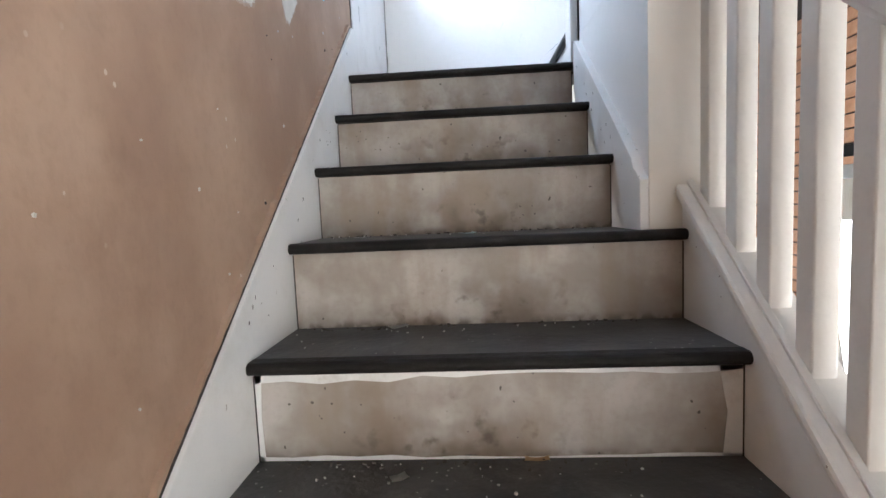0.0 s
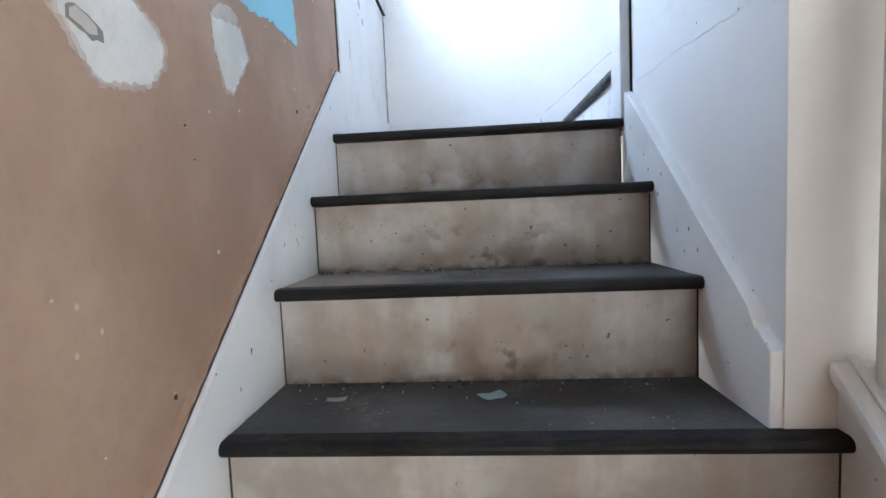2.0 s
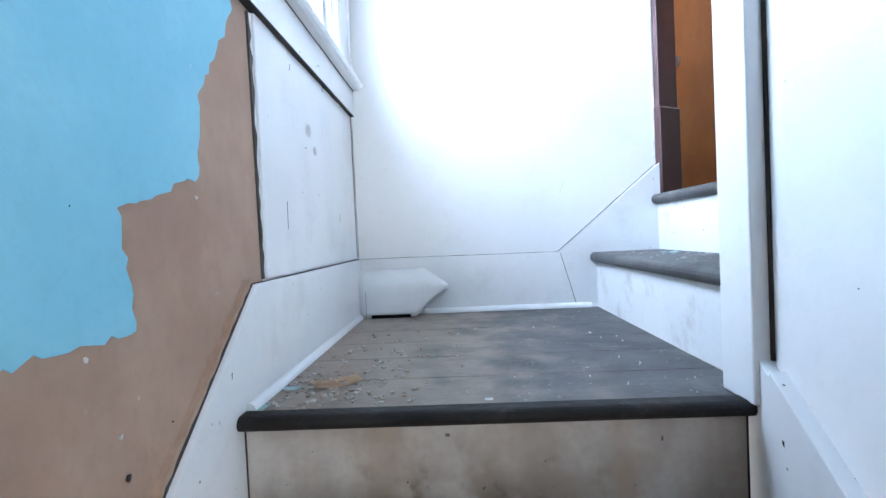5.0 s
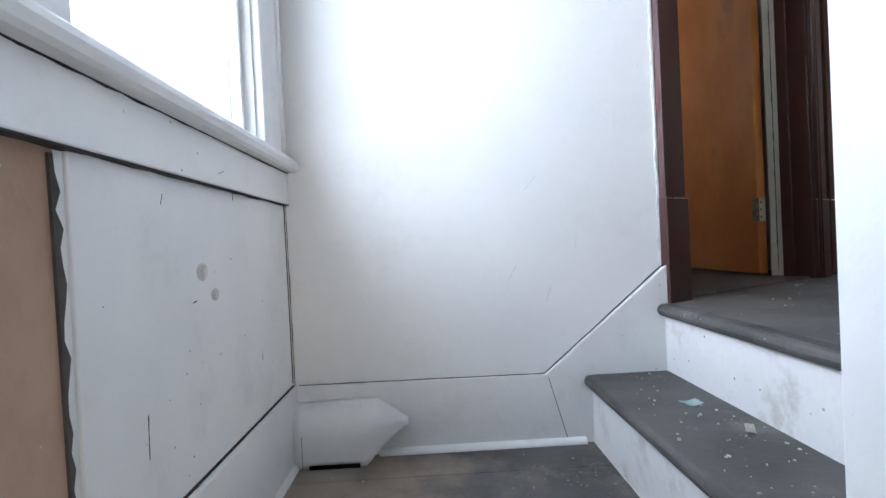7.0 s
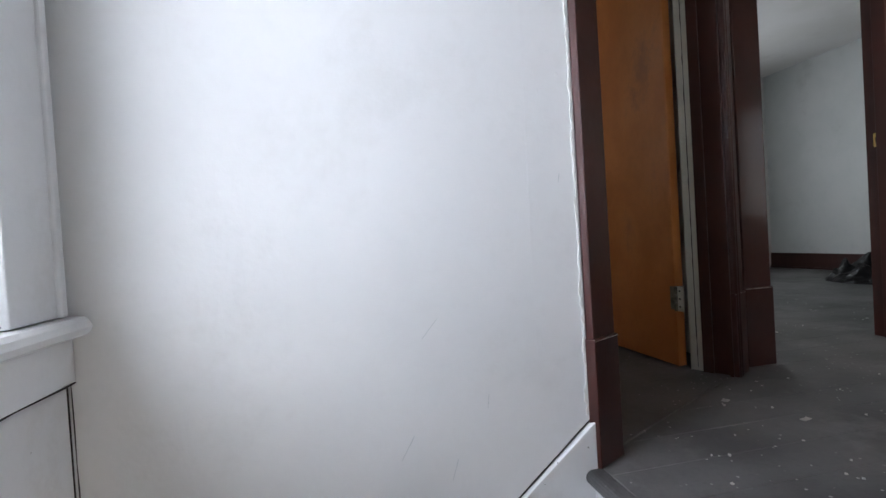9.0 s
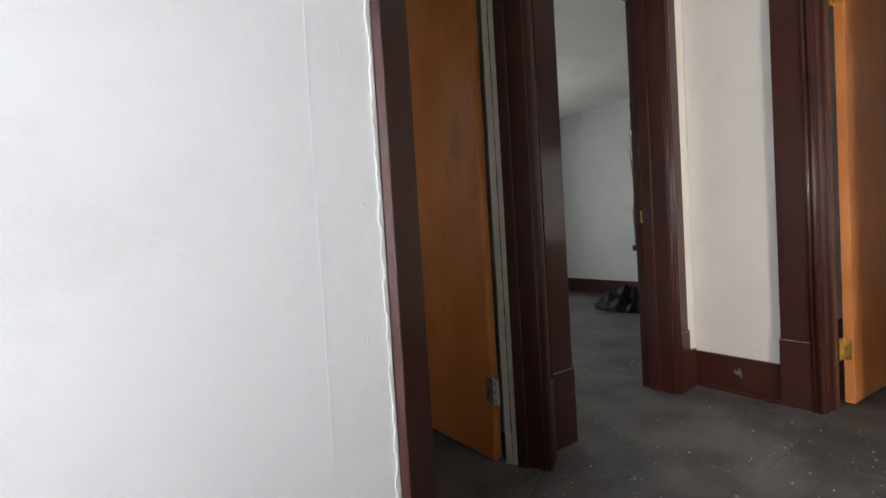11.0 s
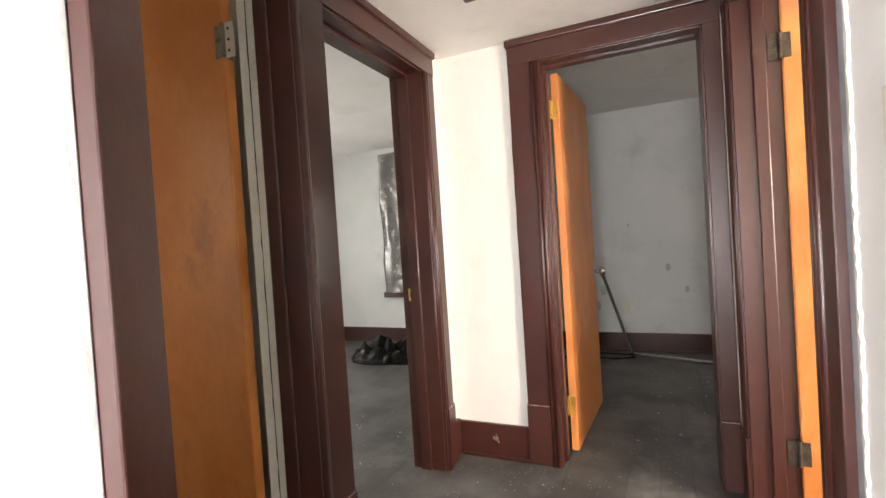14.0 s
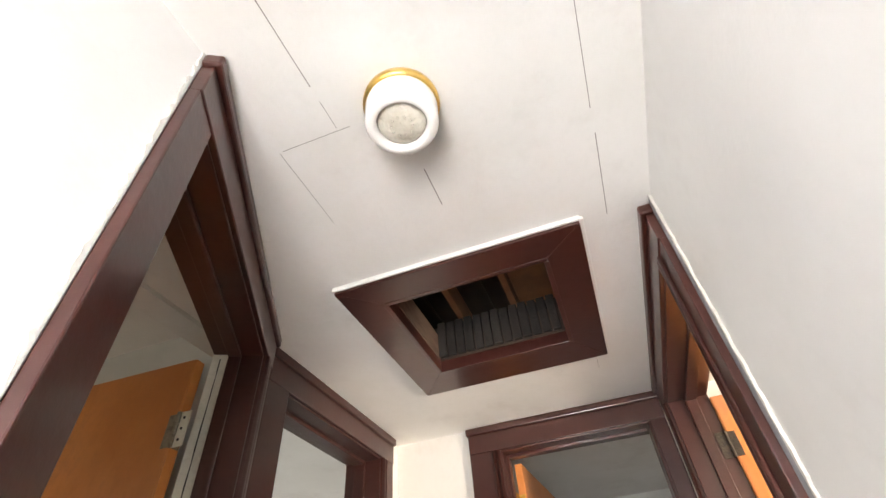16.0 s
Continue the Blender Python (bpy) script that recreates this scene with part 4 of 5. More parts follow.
for y0, y1 in ((Y0, Y0 + 0.02), (Y1 - 0.02, Y1)):
    wpart("jamb", box(LW - 0.16, LW + 0.001, y0 if y0 == Y0 else y0 + 0.008, y1 - 0.008 if y0 == Y0 else y1, Z0, Z1, 0.001))
    s = 1 if y0 == Y0 else -1
    a, b = sorted((y0 if s < 0 else y1, (y0 if s < 0 else y1) + s * 0.014))
    wpart("stop", box(LW - 0.045, LW - 0.02, a, b, Z0, Z1, 0.003))
wpart("head", box(LW - 0.16, LW, Y0, Y1, Z1 - 0.02, Z1, 0.001))
wpart("sill", box(LW - 0.20, LW - 0.05, Y0, Y1, Z0 - 0.02, Z0 + 0.004, 0.002))
for zz0, zz1, xo in ((Z0 + 0.004, 1.46, LW - 0.085), (1.42, Z1 - 0.02, LW - 0.125)):
    sash = wpart("sash", box(xo, xo + 0.036, Y0 + 0.02, Y0 + 0.065, zz0, zz1, 0.004))
    for bx in ((Y1 - 0.034, Y1 - 0.012, zz0, zz1), (Y0 + 0.065, Y1 - 0.034, zz0, zz0 + 0.038), (Y0 + 0.065, Y1 - 0.034, zz1 - 0.04, zz1)):
        part("rail", box(xo, xo + 0.036, *bx, 0.004), TRIM, sash)
    pane = part("pane", box(xo + 0.014, xo + 0.018, Y0 + 0.06, Y1 - 0.030, zz0 + 0.034, zz1 - 0.035), GLASS, sash)
    pane.visible_shadow = False


def plain_window(name, label, p, along, width, z0, z1, depth=0.14):
    """Frame, sashes and panes in an opening: p is its first corner on the room face, along its way, depth to the outside (left of the way)."""
    ob = holder(name, label, "window", (p[0], p[1], z0), along, kind="structure")
    h = z1 - z0
    for a in ((0, 0.035, 0.035, h - 0.035), (width - 0.035, width, 0.035, h - 0.035), (0, width, 0, 0.035), (0, width, h - 0.035, h)):
        part("frame", box(a[0], a[1], depth * 0.2, depth * 0.9, a[2], a[3], 0.003), TRIM, ob)
    part("rail", box(0.035, width - 0.035, depth * 0.4, depth * 0.65, h * 0.5 - 0.02, h * 0.5 + 0.02, 0.003), TRIM, ob)
    pane = part("pane", box(0.03, width - 0.03, depth * 0.5, depth * 0.53, 0.03, h - 0.03), GLASS, ob)
    pane.visible_shadow = False
    part("sill", box(-0.04, width + 0.04, -0.03, depth * 0.2, -0.03, 0.0, 0.005), TRIM, ob)
    return ob


plain_window("window_2", "plain bedroom sash window", (1.625, -2.6), 180, 0.675, 0.95, 2.15)
plain_window("window_3", "plain bedroom sash window", (OUT, -1.3), -90, 0.80, 1.0, 2.2)
plain_window("window_4", "plain bedroom sash window", (3.25, 4.6), 0, 0.90, 1.0, 2.2)
# made-up window, out of view, in front of the small room's fill lamp
plain_window("added_window", "unseen window added to light the small room", (0.92, 1.90), 90, 0.70, 1.1, 2.2, 0.12)
plain_window("window_5", "wide lower room window", (2.60, -4.6), 180, 1.65, -1.75, -0.15)
plain_window("window_6", "wide lower room window", (OUT, -1.45), -90, 2.3, -1.55, -0.15)

# ---- things on the landing and the stair ----
vent = holder("floor_register", "bent white painted sheet-metal register against the skirting", "vent", (0.10, FAR - 0.03, 0.0))
bm = bmesh.new()
cols = []
for k in range(27):
    x = -0.014 + 0.317 * k / 26
    body = 1 if x < 0.185 else max(0.0, 1 - (x - 0.185) / 0.115)
    top = 0.158 + 0.004 * x / 0.2 if x < 0.225 else 0.160 - 0.75 * (x - 0.225)
    low = 0.003 if x < 0.20 else 0.003 + 0.082 * min(1, (x - 0.20) / 0.09) ** 0.7
    deep = 0.012 + 0.058 * body ** 0.6 * min(1, 0.35 + (x + 0.014) / 0.03)
    ring = [bm.verts.new((x, FAR - 0.0195, low))]
    for f in range(9):
        h = f / 8
        d = deep * (1 if h < 0.55 else math.cos((h - 0.55) / 0.45 * 1.35))
        ring.append(bm.verts.new((x, FAR - 0.0205 - d, low + (top - low) * h)))
    ring.append(bm.verts.new((x, FAR - 0.0195, top)))
    cols.append(ring)
for a, b in zip(cols, cols[1:]):
    for i in range(len(a)):
        bm.faces.new((a[i], a[(i + 1) % len(a)], b[(i + 1) % len(a)], b[i]))
bm.faces.new(cols[0])
bm.faces.new(cols[-1])
fixed(part("cover", bm, TRIM, vent, smooth=True))
fixed(part("seam", box(0.024, 0.0255, FAR - 0.0915, FAR - 0.088, 0.006, 0.09), SEAM, vent))
fixed(part("slot", box(0.042, 0.176, FAR - 0.0925, FAR - 0.03, 0.0005, 0.012), BAG, vent, "dark open slot"))


def flakes(name, label, spots, z, seed, sizes, m, kind="stuff"):
    """Loose bits of paint and plaster lying flat."""
    rnd = random.Random(seed)
    bm = bmesh.new()
    for x, y in spots:
        a, r, h = rnd.uniform(0, 6), rnd.uniform(*sizes), rnd.uniform(0.0008, 0.004)
        n = rnd.choice((4, 5, 6))
        stretch = rnd.uniform(0.4, 1)
        ring = [(math.cos(6.283 * k / n) * r * rnd.uniform(0.6, 1.1), math.sin(6.283 * k / n) * r * stretch * rnd.uniform(0.6, 1.1)) for k in range(n)]
        c, s = math.cos(a), math.sin(a)
        add_prism(bm, [(x + p * c - q * s, y + p * s + q * c) for p, q in ring], "z", z + 0.0005, z + 0.0005 + h)
    return thing(name, bm, m, label, "debris", kind)


rnd = random.Random(77)
heap = [(min(0.5, abs(rnd.gauss(0.08, 0.10)) + 0.02), min(0.93, 0.04 + abs(rnd.gauss(0.12, 0.22)))) for _ in range(230)]
flakes("plaster_crumbs", "crumbs of plaster and paint on the landing boards", heap[:130], 0.0, 1, (0.002, 0.007), SMEAR)
flakes("plaster_crumbs", "brown crumbs of plaster on the landing boards", heap[130:], 0.0, 2, (0.002, 0.008), THINFILL)
flakes("paint_crumbs", "pale paint crumbs scattered on the landing", [(rnd.uniform(0.05, 0.76), rnd.uniform(0.03, 0.9)) for _ in range(40)], 0.0, 3, (0.0012, 0.004), CHIP)
for k in range(1, 7):
    flakes("paint_crumbs", "pale paint crumbs along the back of a tread", [(rnd.uniform(0.02, 0.76), NOSES[k - 1] + 0.02 - abs(rnd.gauss(0, 0.06))) for _ in range(20)], STEPS[k], 10 + k, (0.001, 0.0038), CHIP)
for k in range(1, 7):
    flakes("dirt_crumbs", "dark dirt crumbs along the foot of a riser", [(rnd.uniform(0.01, 0.77), NOSES[k - 1] + 0.018 - abs(rnd.gauss(0, 0.012))) for _ in range(46)], STEPS[k], 30 + k, (0.0015, 0.006), MORTAR)
flakes("paint_crumbs", "pale paint crumbs on the lower step", [(rnd.uniform(0.83, 1.03), rnd.uniform(0.3, 0.94)) for _ in range(46)], RISE, 20, (0.001, 0.0045), CHIP)
flakes("paint_crumbs", "pale paint crumbs on the hall floor", [(rnd.uniform(1.06, 2.95), rnd.uniform(0.27, 1.4)) for _ in range(90)], HALL, 21, (0.0015, 0.006), CHIP)
flakes("paint_crumbs", "pale paint crumbs on the bedroom floor", [(rnd.uniform(2.3, 3.6), rnd.uniform(1.7, 2.9)) for _ in range(50)], HALL, 22, (0.003, 0.010), CHIP)
flakes("paint_crumbs", "pale paint crumbs on the bedroom floor", [(rnd.uniform(3.3, 5.0), rnd.uniform(-0.2, 0.8)) for _ in range(30)], HALL, 23, (0.003, 0.009), CHIP)

PALEBLUE = mat("pale_blue_flake", (0.45, 0.62, 0.62), (0.55, 0.70, 0.68), 0.7, 30, 100, 0.2)
TAN = mat("tan_wood_chip", (0.50, 0.33, 0.19), (0.58, 0.40, 0.25), 0.8, 30, 100, 0.2)
for x, y, z, w, d, rz, m, label in ((0.40, -0.492, STEPS[3], 0.045, 0.030, 20, PALEBLUE, "pale blue curled paint flake on a tread"), (0.128, -0.498, STEPS[3], 0.035, 0.018, 5, CHIP, "white paint flake on a tread"),
                                    (0.509, -0.863, STEPS[5], 0.045, 0.022, 2, TAN, "tan splinter of wood on a tread"), (0.235, -0.645, STEPS[4], 0.05, 0.03, 40, CHIP, "pale paint flake on a tread"),
                                    (0.109, 0.171, 0.0, 0.09, 0.05, 25, TAN, "tan torn wallpaper scrap on the landing"), (0.016, 0.050, 0.0, 0.025, 0.055, -10, PALEBLUE, "pale blue paint flake on the landing edge"),
                                    (0.034, 0.148, 0.0, 0.03, 0.022, 15, PALEBLUE, "pale blue paint flake on the landing"), (0.39, 0.057, 0.0, 0.014, 0.012, 0, CHIP, "white paint lump on the landing"),
                                    (0.962, 0.686, RISE, 0.045, 0.035, 10, PALEBLUE, "greenish curled paint flake on a step"), (0.99, 0.53, RISE, 0.05, 0.018, 60, CHIP, "white paint flake on a step"),
                                    (0.27, -0.92, STEPS[5], 0.03, 0.02, 30, CHIP, "white paint flake on a low tread"), (1.63, 1.20, HALL, 0.03, 0.02, 30, CHIP, "white paint flake on the hall floor"), (1.71, 1.01, HALL, 0.035, 0.016, 12, CHIP, "white paint flake on the hall floor")):
    rr = random.Random(int(abs(x * 1000)))
    bm = bmesh.new()
    grid = [[bm.verts.new(((i / 4 - 0.5) * w * rr.uniform(0.85, 1.1), (j / 3 - 0.5) * d * rr.uniform(0.85, 1.1), 0.001 + 0.25 * w * (i / 4 - 0.5) ** 2 + rr.uniform(0, 0.001))) for j in range(4)] for i in range(5)]
    for i in range(4):
        for j in range(3):
            bm.faces.new((grid[i][j], grid[i + 1][j], grid[i + 1][j + 1], grid[i][j + 1]))
    bmesh.ops.solidify(bm, geom=list(bm.faces), thickness=-0.0012)
    ob = thing("paint_flake", bm, m, label, "paint flake", group="loose flakes")
    ob.matrix_world = pose(x, y, z + 0.0005, 0, 0, rz)

# ---- lower room seen through the balusters ----
chimney = holder("brick_wall", "orange brick wall with dark joints round a bright window in the lower room", "brick wall", (2.0, 0.5, LOW), kind="structure")
WY, WZ = 0.47, -0.30
for a in ((1.912, 2.02, WY, 1.69, LOW, 0.329), (1.912, 2.02, -1.05, WY, WZ, 0.329), (1.912, 2.02, -1.05, -0.95, LOW, WZ), (1.912, 2.02, -0.95, WY, LOW, -1.9)):
    fixed(part("core", box(*a), MORTAR, chimney, "dark recessed mortar"))
COURSE = 0.0585
brick_me = mesh_from("brick", box(0, 0.012, 0, 0.192, 0, COURSE - 0.008, 0.002, 1), BRICK)
for row in range(int((0.32 - LOW) / COURSE)):
    z = LOW + COURSE * row
    for c in range(13):
        y = -1.05 + 0.2 * c + (0.1 if row % 2 else 0.0)
        if z < -1.3 or y + 0.19 > 1.45 or (y < WY - 0.02 and z < WZ):
            continue
        ob = new("brick", brick_me)
        ob.parent, ob.matrix_parent_inverse = chimney, chimney.matrix_world.inverted()
        ob.location = (1.900 + 0.001 * math.sin(row * 7 + c * 3), y, z)
low_win = holder("window_9", "bright lower room window under a dark head board", "window", (1.95, -0.2, -1.9), kind="structure")
fixed(part("head_board", box(1.885, 1.93, -0.97, WY, -0.345, WZ, 0.004), BAG, low_win, "black head board"))
fixed(part("reddish_strip", box(1.890, 1.93, -0.97, WY, -0.375, -0.345, 0.003), BRICK, low_win))
fixed(part("head_rail", box(1.895, 1.94, -0.97, WY, -0.43, -0.375, 0.003), STEEL, low_win, "dark grey head rail"))
for y0 in (-0.95, WY - 0.04):
    fixed(part("jamb", box(1.93, 2.0, y0, y0 + 0.04, -1.9, -0.43, 0.003), TRIM, low_win))
fixed(part("sill", box(1.87, 2.0, -0.97, WY, -1.93, -1.9, 0.005), TRIM, low_win))
pane = fixed(part("pane", box(1.96, 1.965, -0.91, WY - 0.04, -1.9, -0.43), GLASS, low_win))
pane.visible_shadow = False

# ---- hall things ----
base = holder("baseboard", "dark maroon baseboard with a broken cable stub", "baseboard", (EAST, 1.28, HALL), kind="structure")
fixed(part("board", box(EAST - 0.018, EAST + 0.001, 1.089, NORTH2 - 0.003, HALL, HALL + 0.178, 0.004), MAROON, base))
fixed(part("shoe", box(EAST - 0.032, EAST - 0.018, 1.096, NORTH2 - 0.026, HALL, HALL + 0.018, 0.006), MAROON, base))
bm = bmesh.new()
rnd = random.Random(5)
for i in range(9):
    a = i * 0.7
    add_tube(bm, (EAST - 0.018, 1.268, 0.485), (EAST - 0.018 - rnd.uniform(0.006, 0.022), 1.268 + math.cos(a) * rnd.uniform(0.008, 0.024), 0.485 + math.sin(a) * rnd.uniform(0.008, 0.026)), 0.0035, 7)
fixed(part("cable_stub", bm, OLDSTEEL, base, "painted-over stub of broken wires"))
thing("baseboard", box(2.97, EAST - 0.02, NORTH2 - 0.018, NORTH2 + 0.001, HALL, HALL + 0.19, 0.004), MAROON, "short dark maroon baseboard", "baseboard", "structure")
thing("baseboard", box(3.003, EAST - 0.033, SOUTH - 0.001, SOUTH + 0.018, HALL, HALL + 0.19, 0.004), MAROON, "dark maroon baseboard beside a doorway", "baseboard", "structure")
thing("baseboard", box(1.062, 1.803, SOUTH - 0.001, SOUTH + 0.018, HALL, HALL + 0.19, 0.004), MAROON, "dark maroon baseboard in the hall", "baseboard", "structure")

switch = holder("light_switch", "ivory switch plate with a toggle on the white wall", "light switch", (1.613, SOUTH, 1.643))
part("plate", box(-0.036, 0.036, 0.0, 0.006, -0.057, 0.057, 0.003), SWITCH, switch)
part("toggle", box(-0.003, 0.003, 0.005, 0.013, -0.009, 0.001, 0.001), SWITCH, switch, "ivory toggle")
for z in (-0.030, 0.030):
    part("screw", add_tube(bmesh.new(), (0, 0.005, z), (0, 0.0068, z), 0.0032, 10), DARK, switch)
part("toggle_slot", box(-0.005, 0.005, 0.0055, 0.0063, -0.012, 0.012), DARK, switch, "dark slot round the toggle")

lamp = holder("ceiling_light", "white glass drum ceiling light with a brass ring, unlit", "ceiling light", (1.28, 0.662, TOP))
part("ring", add_lathe(bmesh.new(), [(0.0801, -0.001), (0.0815, -0.012), (0.079, -0.022), (0.070, -0.022), (0.070, -0.001)], (0, 0, 0), 40), BRASS, lamp, "tarnished brass ring", smooth=True)
glass = part("shade", add_lathe(bmesh.new(), [(0.072, -0.012), (0.0755, -0.030), (0.0745, -0.078), (0.070, -0.088), (0.058, -0.092), (0.052, -0.088), (0.050, -0.070), (0.052, -0.020)], (0, 0, 0), 40), OPAL, lamp, "white opal glass drum with a clear centre", smooth=True)
CLEAR = mat("ribbed_pale_glass", (0.62, 0.58, 0.48), (0.72, 0.69, 0.60), 0.15, 30, 120, 0.5, coat=0.4)
bm = bmesh.new()
bmesh.ops.create_uvsphere(bm, u_segments=24, v_segments=12, radius=0.050, matrix=Matrix.Translation((0, 0, -0.075)) @ Matrix.Diagonal((1, 1, 0.3, 1)))
for k in range(10):
    a = 2 * math.pi * k / 10
    add_box(bm, 0.022 * math.cos(a) - 0.002, 0.022 * math.cos(a) + 0.002, 0.022 * math.sin(a) - 0.002, 0.022 * math.sin(a) + 0.002, -0.093, -0.085)
part("lens", bm, CLEAR, lamp, "ribbed clear glass centre", smooth=True)

hatch = holder("attic_hatch", "dark maroon attic hatch trim round an open hole", "hatch", (2.14, 0.735, TOP), kind="structure")
HX0, HX1, HY0, HY1 = 1.779, 2.553, 0.358, 1.110
IX0, IX1, IY0, IY1 = 1.886, 2.395, 0.470, 0.994
for poly in ([(HX0, HY0), (HX1, HY0), (IX1, IY0), (IX0, IY0)], [(HX1, HY0), (HX1, HY1), (IX1, IY1), (IX1, IY0)],
             [(HX1, HY1), (HX0, HY1), (IX0, IY1), (IX1, IY1)], [(HX0, HY1), (HX0, HY0), (IX0, IY0), (IX0, IY1)]):
    fixed(part("trim_board", prism(poly, "z", TOP - 0.024, TOP - 0.0005, 0.002), MAROON, hatch))
# rough lining: lighter grey-brown on the y1 side, near-black on the other three
for a in ((IX0 - 0.004, IX0 + 0.012, IY0, IY1), (IX1 - 0.012, IX1 + 0.004, IY0, IY1), (IX0 + 0.012, IX1 - 0.012, IY0 - 0.004, IY0 + 0.012), (IX0 + 0.012, IX1 - 0.012, IY1 - 0.012, IY1 + 0.004)):
    fixed(part("lining", box(*a, TOP - 0.026, TOP + 0.022, 0.002), MAROON, hatch))
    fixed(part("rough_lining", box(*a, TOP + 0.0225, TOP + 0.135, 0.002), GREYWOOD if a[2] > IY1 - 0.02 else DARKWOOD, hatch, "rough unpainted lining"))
bm = box(HX0, HX1, HY0 - 0.012, HY0 - 0.001, TOP - 0.012, TOP - 0.0005, 0.002)
fixed(part("white_edge", box(HX0 - 0.008, HX0 - 0.0005, HY0 - 0.004, HY1 + 0.004, TOP - 0.016, TOP - 0.0005, 0.002), CEIL, hatch, "white painted edge"))
fixed(part("white_edge", bm, CEIL, hatch, "white painted edge"))
for y in (0.30, 0.64, 0.865, 1.18):
    thing("attic_joist", box(1.5, 2.9, y, y + 0.026, TOP + 0.19, TOP + 0.30, 0.003), RAWWOOD, "raw orange-brown attic joist", "joist", "structure")
thing("attic_plank", box(1.5, 2.9, 0.335, 0.632, TOP + 0.215, TOP + 0.235, 0.003), RAWWOOD, "orange-brown plank across the attic joists", "plank", "structure")
# slats in a near-black tone, darker than the lining round them
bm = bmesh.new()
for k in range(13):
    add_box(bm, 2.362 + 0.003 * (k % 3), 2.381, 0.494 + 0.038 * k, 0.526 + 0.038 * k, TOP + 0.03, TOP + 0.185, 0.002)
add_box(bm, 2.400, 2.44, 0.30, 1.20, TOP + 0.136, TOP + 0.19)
thing("attic_boards", bm, NEARBLACK, "dark rough slatted attic boards", "boards", "structure")
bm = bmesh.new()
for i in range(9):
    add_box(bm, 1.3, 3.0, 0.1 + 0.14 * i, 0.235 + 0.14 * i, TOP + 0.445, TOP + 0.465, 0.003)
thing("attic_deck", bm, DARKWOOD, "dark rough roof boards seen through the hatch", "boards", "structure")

# chipped plaster edges along the door casings
bm = ragged_line(bmesh.new(), (DA.x - 0.009, FAR, 0.50), (DA.x - 0.009, FAR, TOP), (-1, 0, 0), (0, -1, 0), 0.010, 71, 0.012, 0.004)
thing("trim_paint_edge", bm, FILLER, "chipped white paint edge beside the maroon casing", "paint edge", "structure")
thing("trim_bare_strip", box(1.777, 1.809, SOUTH - 0.001, SOUTH + 0.005, HALL + 0.2, TOP - 0.002), mat("bare_grey_plaster", (0.22, 0.23, 0.25), (0.32, 0.33, 0.35), 0.8, 9, 80, 0.3), "bare grey plaster strip beside the door casing", "plaster edge", "structure")
bm = ragged_line(bmesh.new(), (1.779, SOUTH, HALL + 0.2), (1.779, SOUTH, TOP), (-1, 0, 0), (0, 1, 0), 0.014, 72, 0.014, 0.006)
thing("trim_paint_edge", bm, FILLER, "chipped white paint edge beside the maroon casing", "paint edge", "structure")
bm = ragged_line(bmesh.new(), (EAST, 1.094, HALL + 0.32), (EAST, 1.094, 2.44), (0, 1, 0), (-1, 0, 0), 0.007, 73, 0.05, 0.0015)
thing("trim_paint_edge", bm, MAROON, "wavy maroon paint edge on the cream wall", "paint edge", "structure")
strike = holder("strike_plate", "brass strike plate on the maroon jamb", "strike plate", (2.846, 1.60, 1.26))
part("plate", box(-0.004, 0.0, -0.016, 0.016, -0.03, 0.03, 0.001), BRASS, strike)
part("hole", box(-0.0048, -0.004, -0.007, 0.007, -0.012, 0.012), DARK, strike)

# ---- bedrooms ----
for a, lab in (((OUT - 0.02, OUT + 0.001, NORTH2 + 0.162, 4.599), "dark maroon bedroom baseboard"), ((OUT - 0.02, OUT + 0.001, -2.598, NORTH2 - 0.002), "dark maroon bedroom baseboard")):
    b = holder("baseboard", lab, "baseboard", (OUT, (a[2] + a[3]) / 2, HALL), kind="structure")
    fixed(part("board", box(*a, HALL, HALL + 0.17, 0.004), MAROON, b))
    fixed(part("shoe", box(OUT - 0.036, OUT - 0.02, a[2], a[3], HALL, HALL + 0.02, 0.006), MAROON, b))
outlet = holder("wall_outlet", "ivory outlet plate low on the bedroom wall", "outlet", (OUT, 0.752, 0.785))
part("plate", box(-0.007, 0.0, -0.036, 0.036, -0.058, 0.058, 0.003), SWITCH, outlet)
for z in (-0.022, 0.022):
    part("socket", box(-0.009, -0.006, -0.014, 0.014, z - 0.013, z + 0.013, 0.002), SWITCH, outlet)
ew = walls["wall_outer_east"]
for seed, (y, z, r) in enumerate(((0.385, 1.15, 0.035), (0.24, 0.95, 0.03), (0.70, 1.55, 0.02), (0.95, 0.95, 0.05), (1.0, 0.80, 0.04))):
    pts = [(y + math.cos(k * 0.57) * r * 0.6, z + math.sin(k * 0.57) * r) for k in range(11)]
    part("stain", prism(jagged(pts, 0.012, 0.006, 80 + seed), "x", OUT - 0.0012, OUT - 0.0002), mat("grey_stain", (0.40, 0.41, 0.39), (0.48, 0.49, 0.47), 0.7, 9, 60) if seed == 0 else bpy.data.materials["grey_stain"], ew, "grey stain on the wall")
pole = holder("metal_pole", "thin grey metal pole leaning from a door knob to the floor", "pole", (5.29, 0.718, HALL))
fixed(part("tube", add_tube(bmesh.new(), (5.285, 0.718, HALL + 0.012), (3.90, 0.802, 1.285), 0.011, 12), STEEL, pole))
fixed(part("tip", add_tube(bmesh.new(), (5.300, 0.717, HALL + 0.002), (5.255, 0.719, HALL + 0.034), 0.016, 12), BAG, pole, "black rubber tip"))
thing("metal_pole", add_tube(bmesh.new(), (5.29, 0.70, HALL + 0.012), (4.95, -0.35, HALL + 0.012), 0.012, 12), STEEL, "thin grey metal pole lying on the floor", "pole")
bm = bmesh.new()
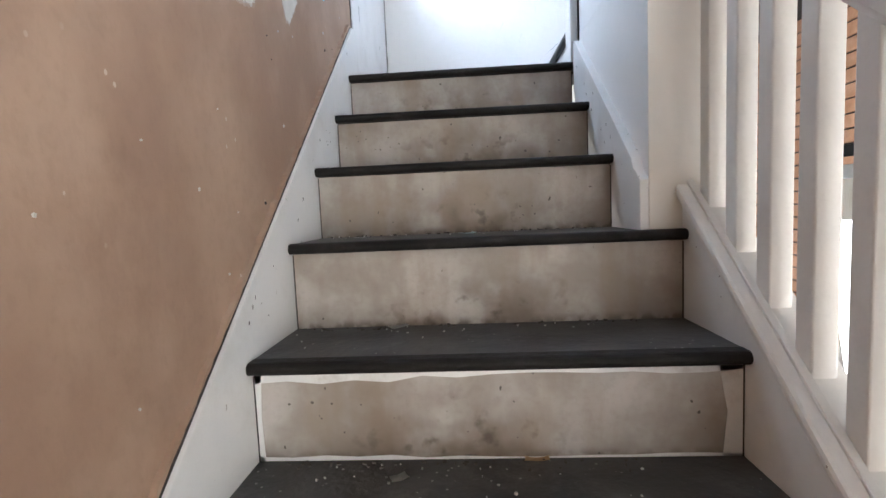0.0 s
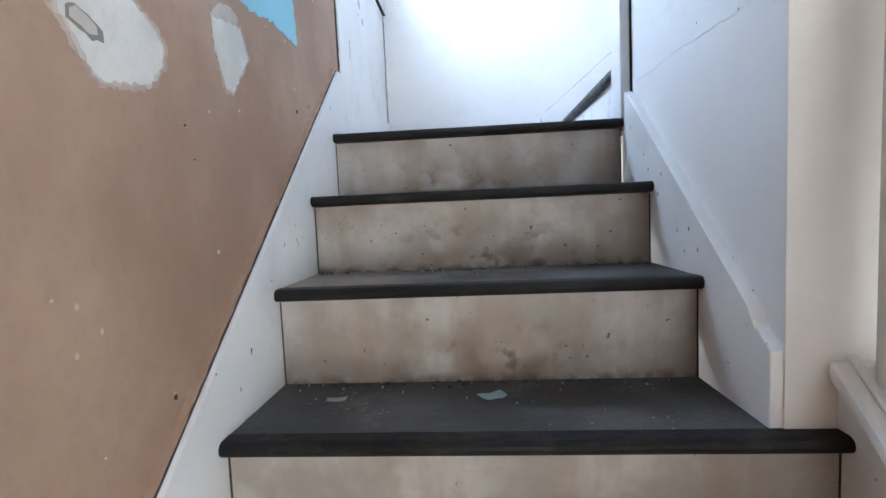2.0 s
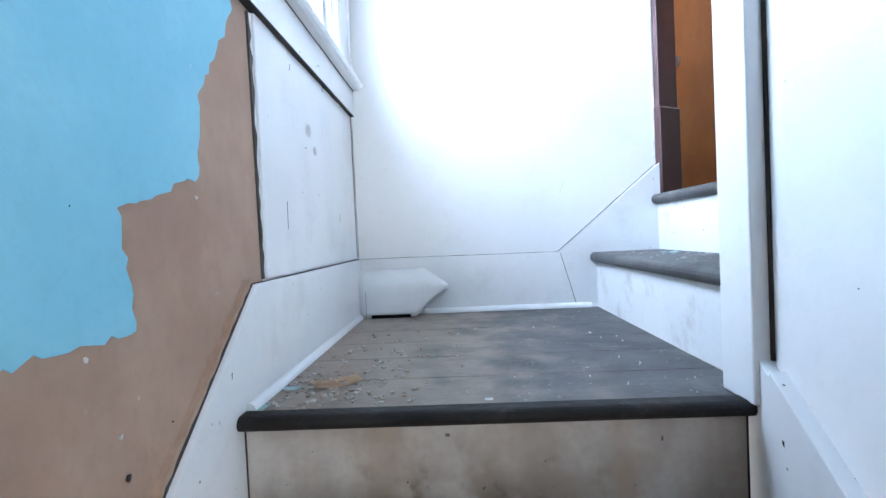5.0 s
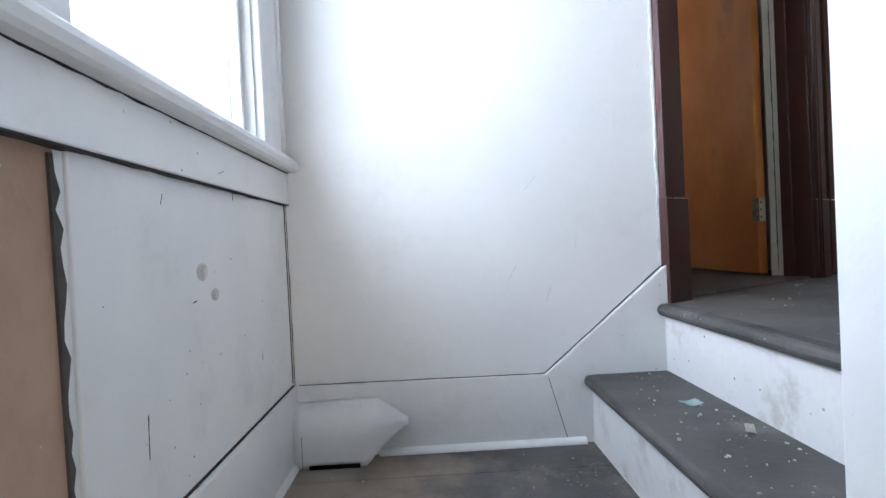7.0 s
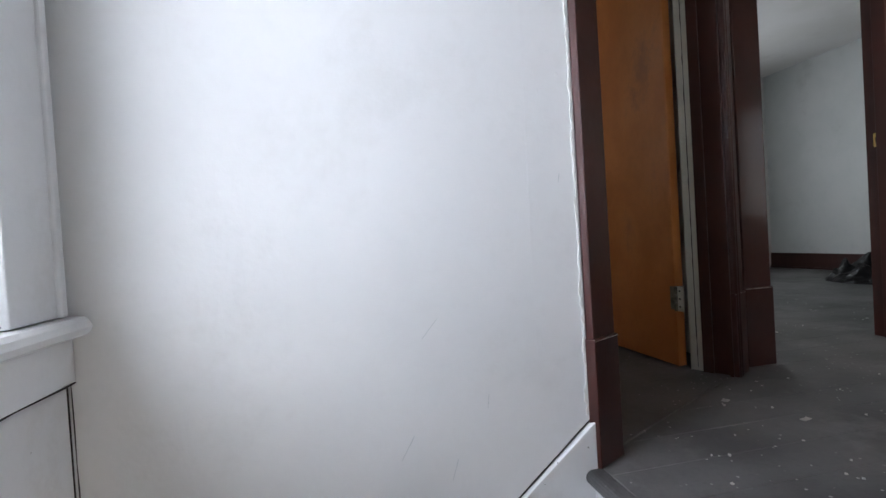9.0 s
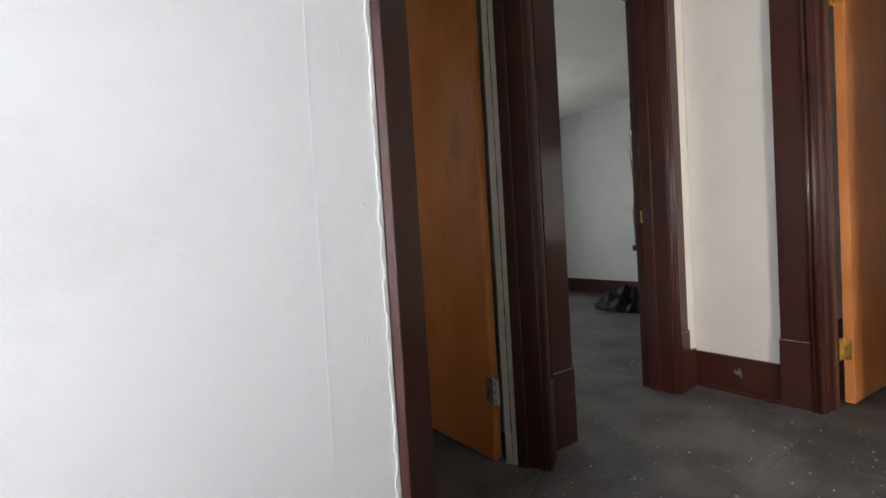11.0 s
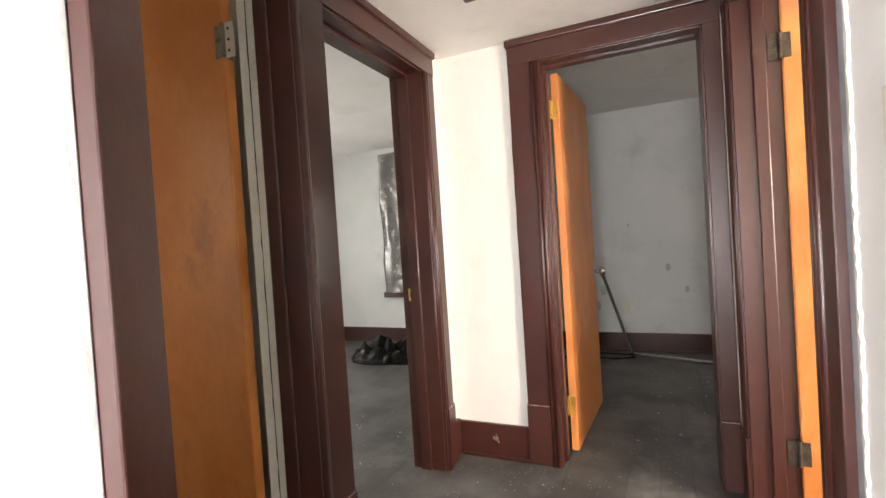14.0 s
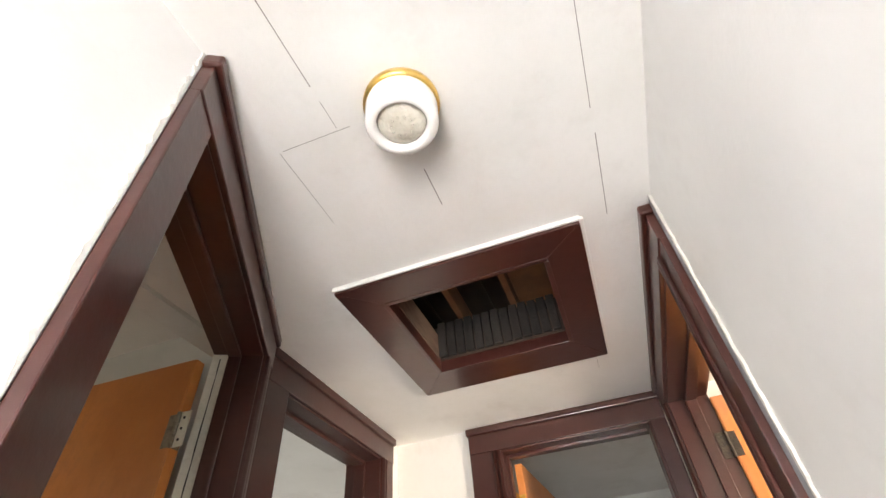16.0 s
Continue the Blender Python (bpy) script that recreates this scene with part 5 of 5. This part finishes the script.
rnd = random.Random(9)
path = [Vector((5.20 + 0.16 * math.cos(k * 0.9) * rnd.uniform(0.4, 1), 0.98 + 0.3 * math.sin(k * 0.55), HALL + 0.006)) for k in range(22)]
for a, b in zip(path, path[1:]):
    add_tube(bm, a, b, 0.005, 7)
thing("loose_cable", bm, BAG, "black loose cable tangled on the bedroom floor", "cable")


def plastic_bag(centre, rx, ry, h, seed):
    """A collapsed black bag: a low crumpled heap."""
    bm = bmesh.new()
    n, m = 44, 16
    noise.seed_set(seed)
    tip = []
    rings = []
    for j in range(m):
        f = j / (m - 1)
        ring = []
        for i in range(n):
            a = 2 * math.pi * i / n
            rad = (1 - f) ** 0.8
            edge = 1 + 0.35 * noise.noise((math.cos(a) * 1.7, math.sin(a) * 1.7, seed))
            x, y = math.cos(a) * rx * rad * edge, math.sin(a) * ry * rad * edge
            p = Vector((x * 9, y * 9, seed))
            z = h * (f ** 0.6) * (0.35 + 1.2 * abs(noise.noise(p * 0.7))) + 0.09 * abs(noise.noise(p * 1.6)) * min(1, f * 4)
            ring.append(bm.verts.new((centre[0] + x + 0.02 * noise.noise(p * 2), centre[1] + y, centre[2] + max(0.002, z))))
        rings.append(ring)
    for p, q in zip(rings, rings[1:]):
        for i in range(n):
            bm.faces.new((p[i], p[(i + 1) % n], q[(i + 1) % n], q[i]))
    bm.faces.new(rings[0])
    bm.faces.new(rings[-1])
    return thing("plastic_bag", bm, BAG, "crumpled black plastic bag on the bedroom floor", "bag")


plastic_bag((4.72, 2.98, HALL), 0.24, 0.42, 0.24, 4)

# window with a silver plastic sheet
cover = holder("window_7", "dark framed bedroom window behind a silver plastic sheet", "window", (OUT, 2.9, 0.98), kind="structure")
fixed(part("sill", box(OUT - 0.06, OUT + 0.02, 2.38, 3.36, 0.905, 0.965, 0.006), MAROON, cover))
fixed(part("frame", box(OUT + 0.06, OUT + 0.10, 2.45, 2.50, 0.98, 2.5), MAROON, cover))
fixed(part("frame", box(OUT + 0.06, OUT + 0.10, 3.28, 3.33, 0.98, 2.5), MAROON, cover))
fixed(part("rail", box(OUT + 0.06, OUT + 0.10, 2.50, 3.28, 1.70, 1.76), MAROON, cover))
bm = bmesh.new()
n, m = 36, 60
noise.seed_set(2)
grid = []
for i in range(n):
    row = []
    for j in range(m):
        y, z = 2.40 + 0.935 * i / (n - 1), 0.95 + 1.60 * j / (m - 1)
        d = 0.030 * noise.noise((y * 6, z * 2.2, 1)) + 0.012 * noise.noise((y * 16, z * 14, 4))
        row.append(bm.verts.new((OUT - 0.045 + d, y + 0.015 * noise.noise((z * 5, i, 0)), z)))
    grid.append(row)
for i in range(n - 1):
    for j in range(m - 1):
        bm.faces.new((grid[i][j], grid[i + 1][j], grid[i + 1][j + 1], grid[i][j + 1]))
bmesh.ops.solidify(bm, geom=list(bm.faces), thickness=0.002)
thing("plastic_sheet", bm, FOIL, "crinkled silver grey plastic sheet hung over a window", "plastic sheet", smooth=True)
thing("picture_rail", box(1.05, 1.99, 4.3, 4.33, 2.38, 2.44, 0.004), RAWWOOD, "brown wooden rail high on the small room wall", "rail", "structure")
thing("wall_small_room_back", box(0.93, 1.99, 3.0, 3.05, HALL, ROOMTOP), GREYWALL, "grey-white back wall of the small room", "wall", "structure")

# ---- floorboards, last ----
fl = bpy.data.objects["floor_upper"]
board_meshes = {}
y = -2.598
while y < 4.58:
    y1 = min(y + 0.135, 4.598)
    x0 = 1.0635 if 0.126 < y1 and y < 1.10 else (0.925 if y1 <= 0.126 else 0.94)
    key = (round(x0, 3), round(y1 - y, 3))
    if key not in board_meshes:
        board_meshes[key] = mesh_from("floorboard", box(0, OUT - 0.002 - x0, 0.0006, y1 - y - 0.0006, -0.0178, 0, 0.0009, 1), FLOOR)
    ob = new("floorboard", board_meshes[key])
    ob.parent = fl
    ob.location = (x0, y, HALL)
    y += 0.135
for y0, y1 in ((0.034, 0.19), (0.19, 0.345), (0.345, 0.50), (0.50, 0.655), (0.655, 0.81), (0.81, FAR - 0.001)):
    x1 = 0.824
    fixed(part("landing_board", box(0.001, x1, y0 + 0.001, y1 - 0.001, -0.0118, 0.0, 0.0015, 1), LANDING, stair))
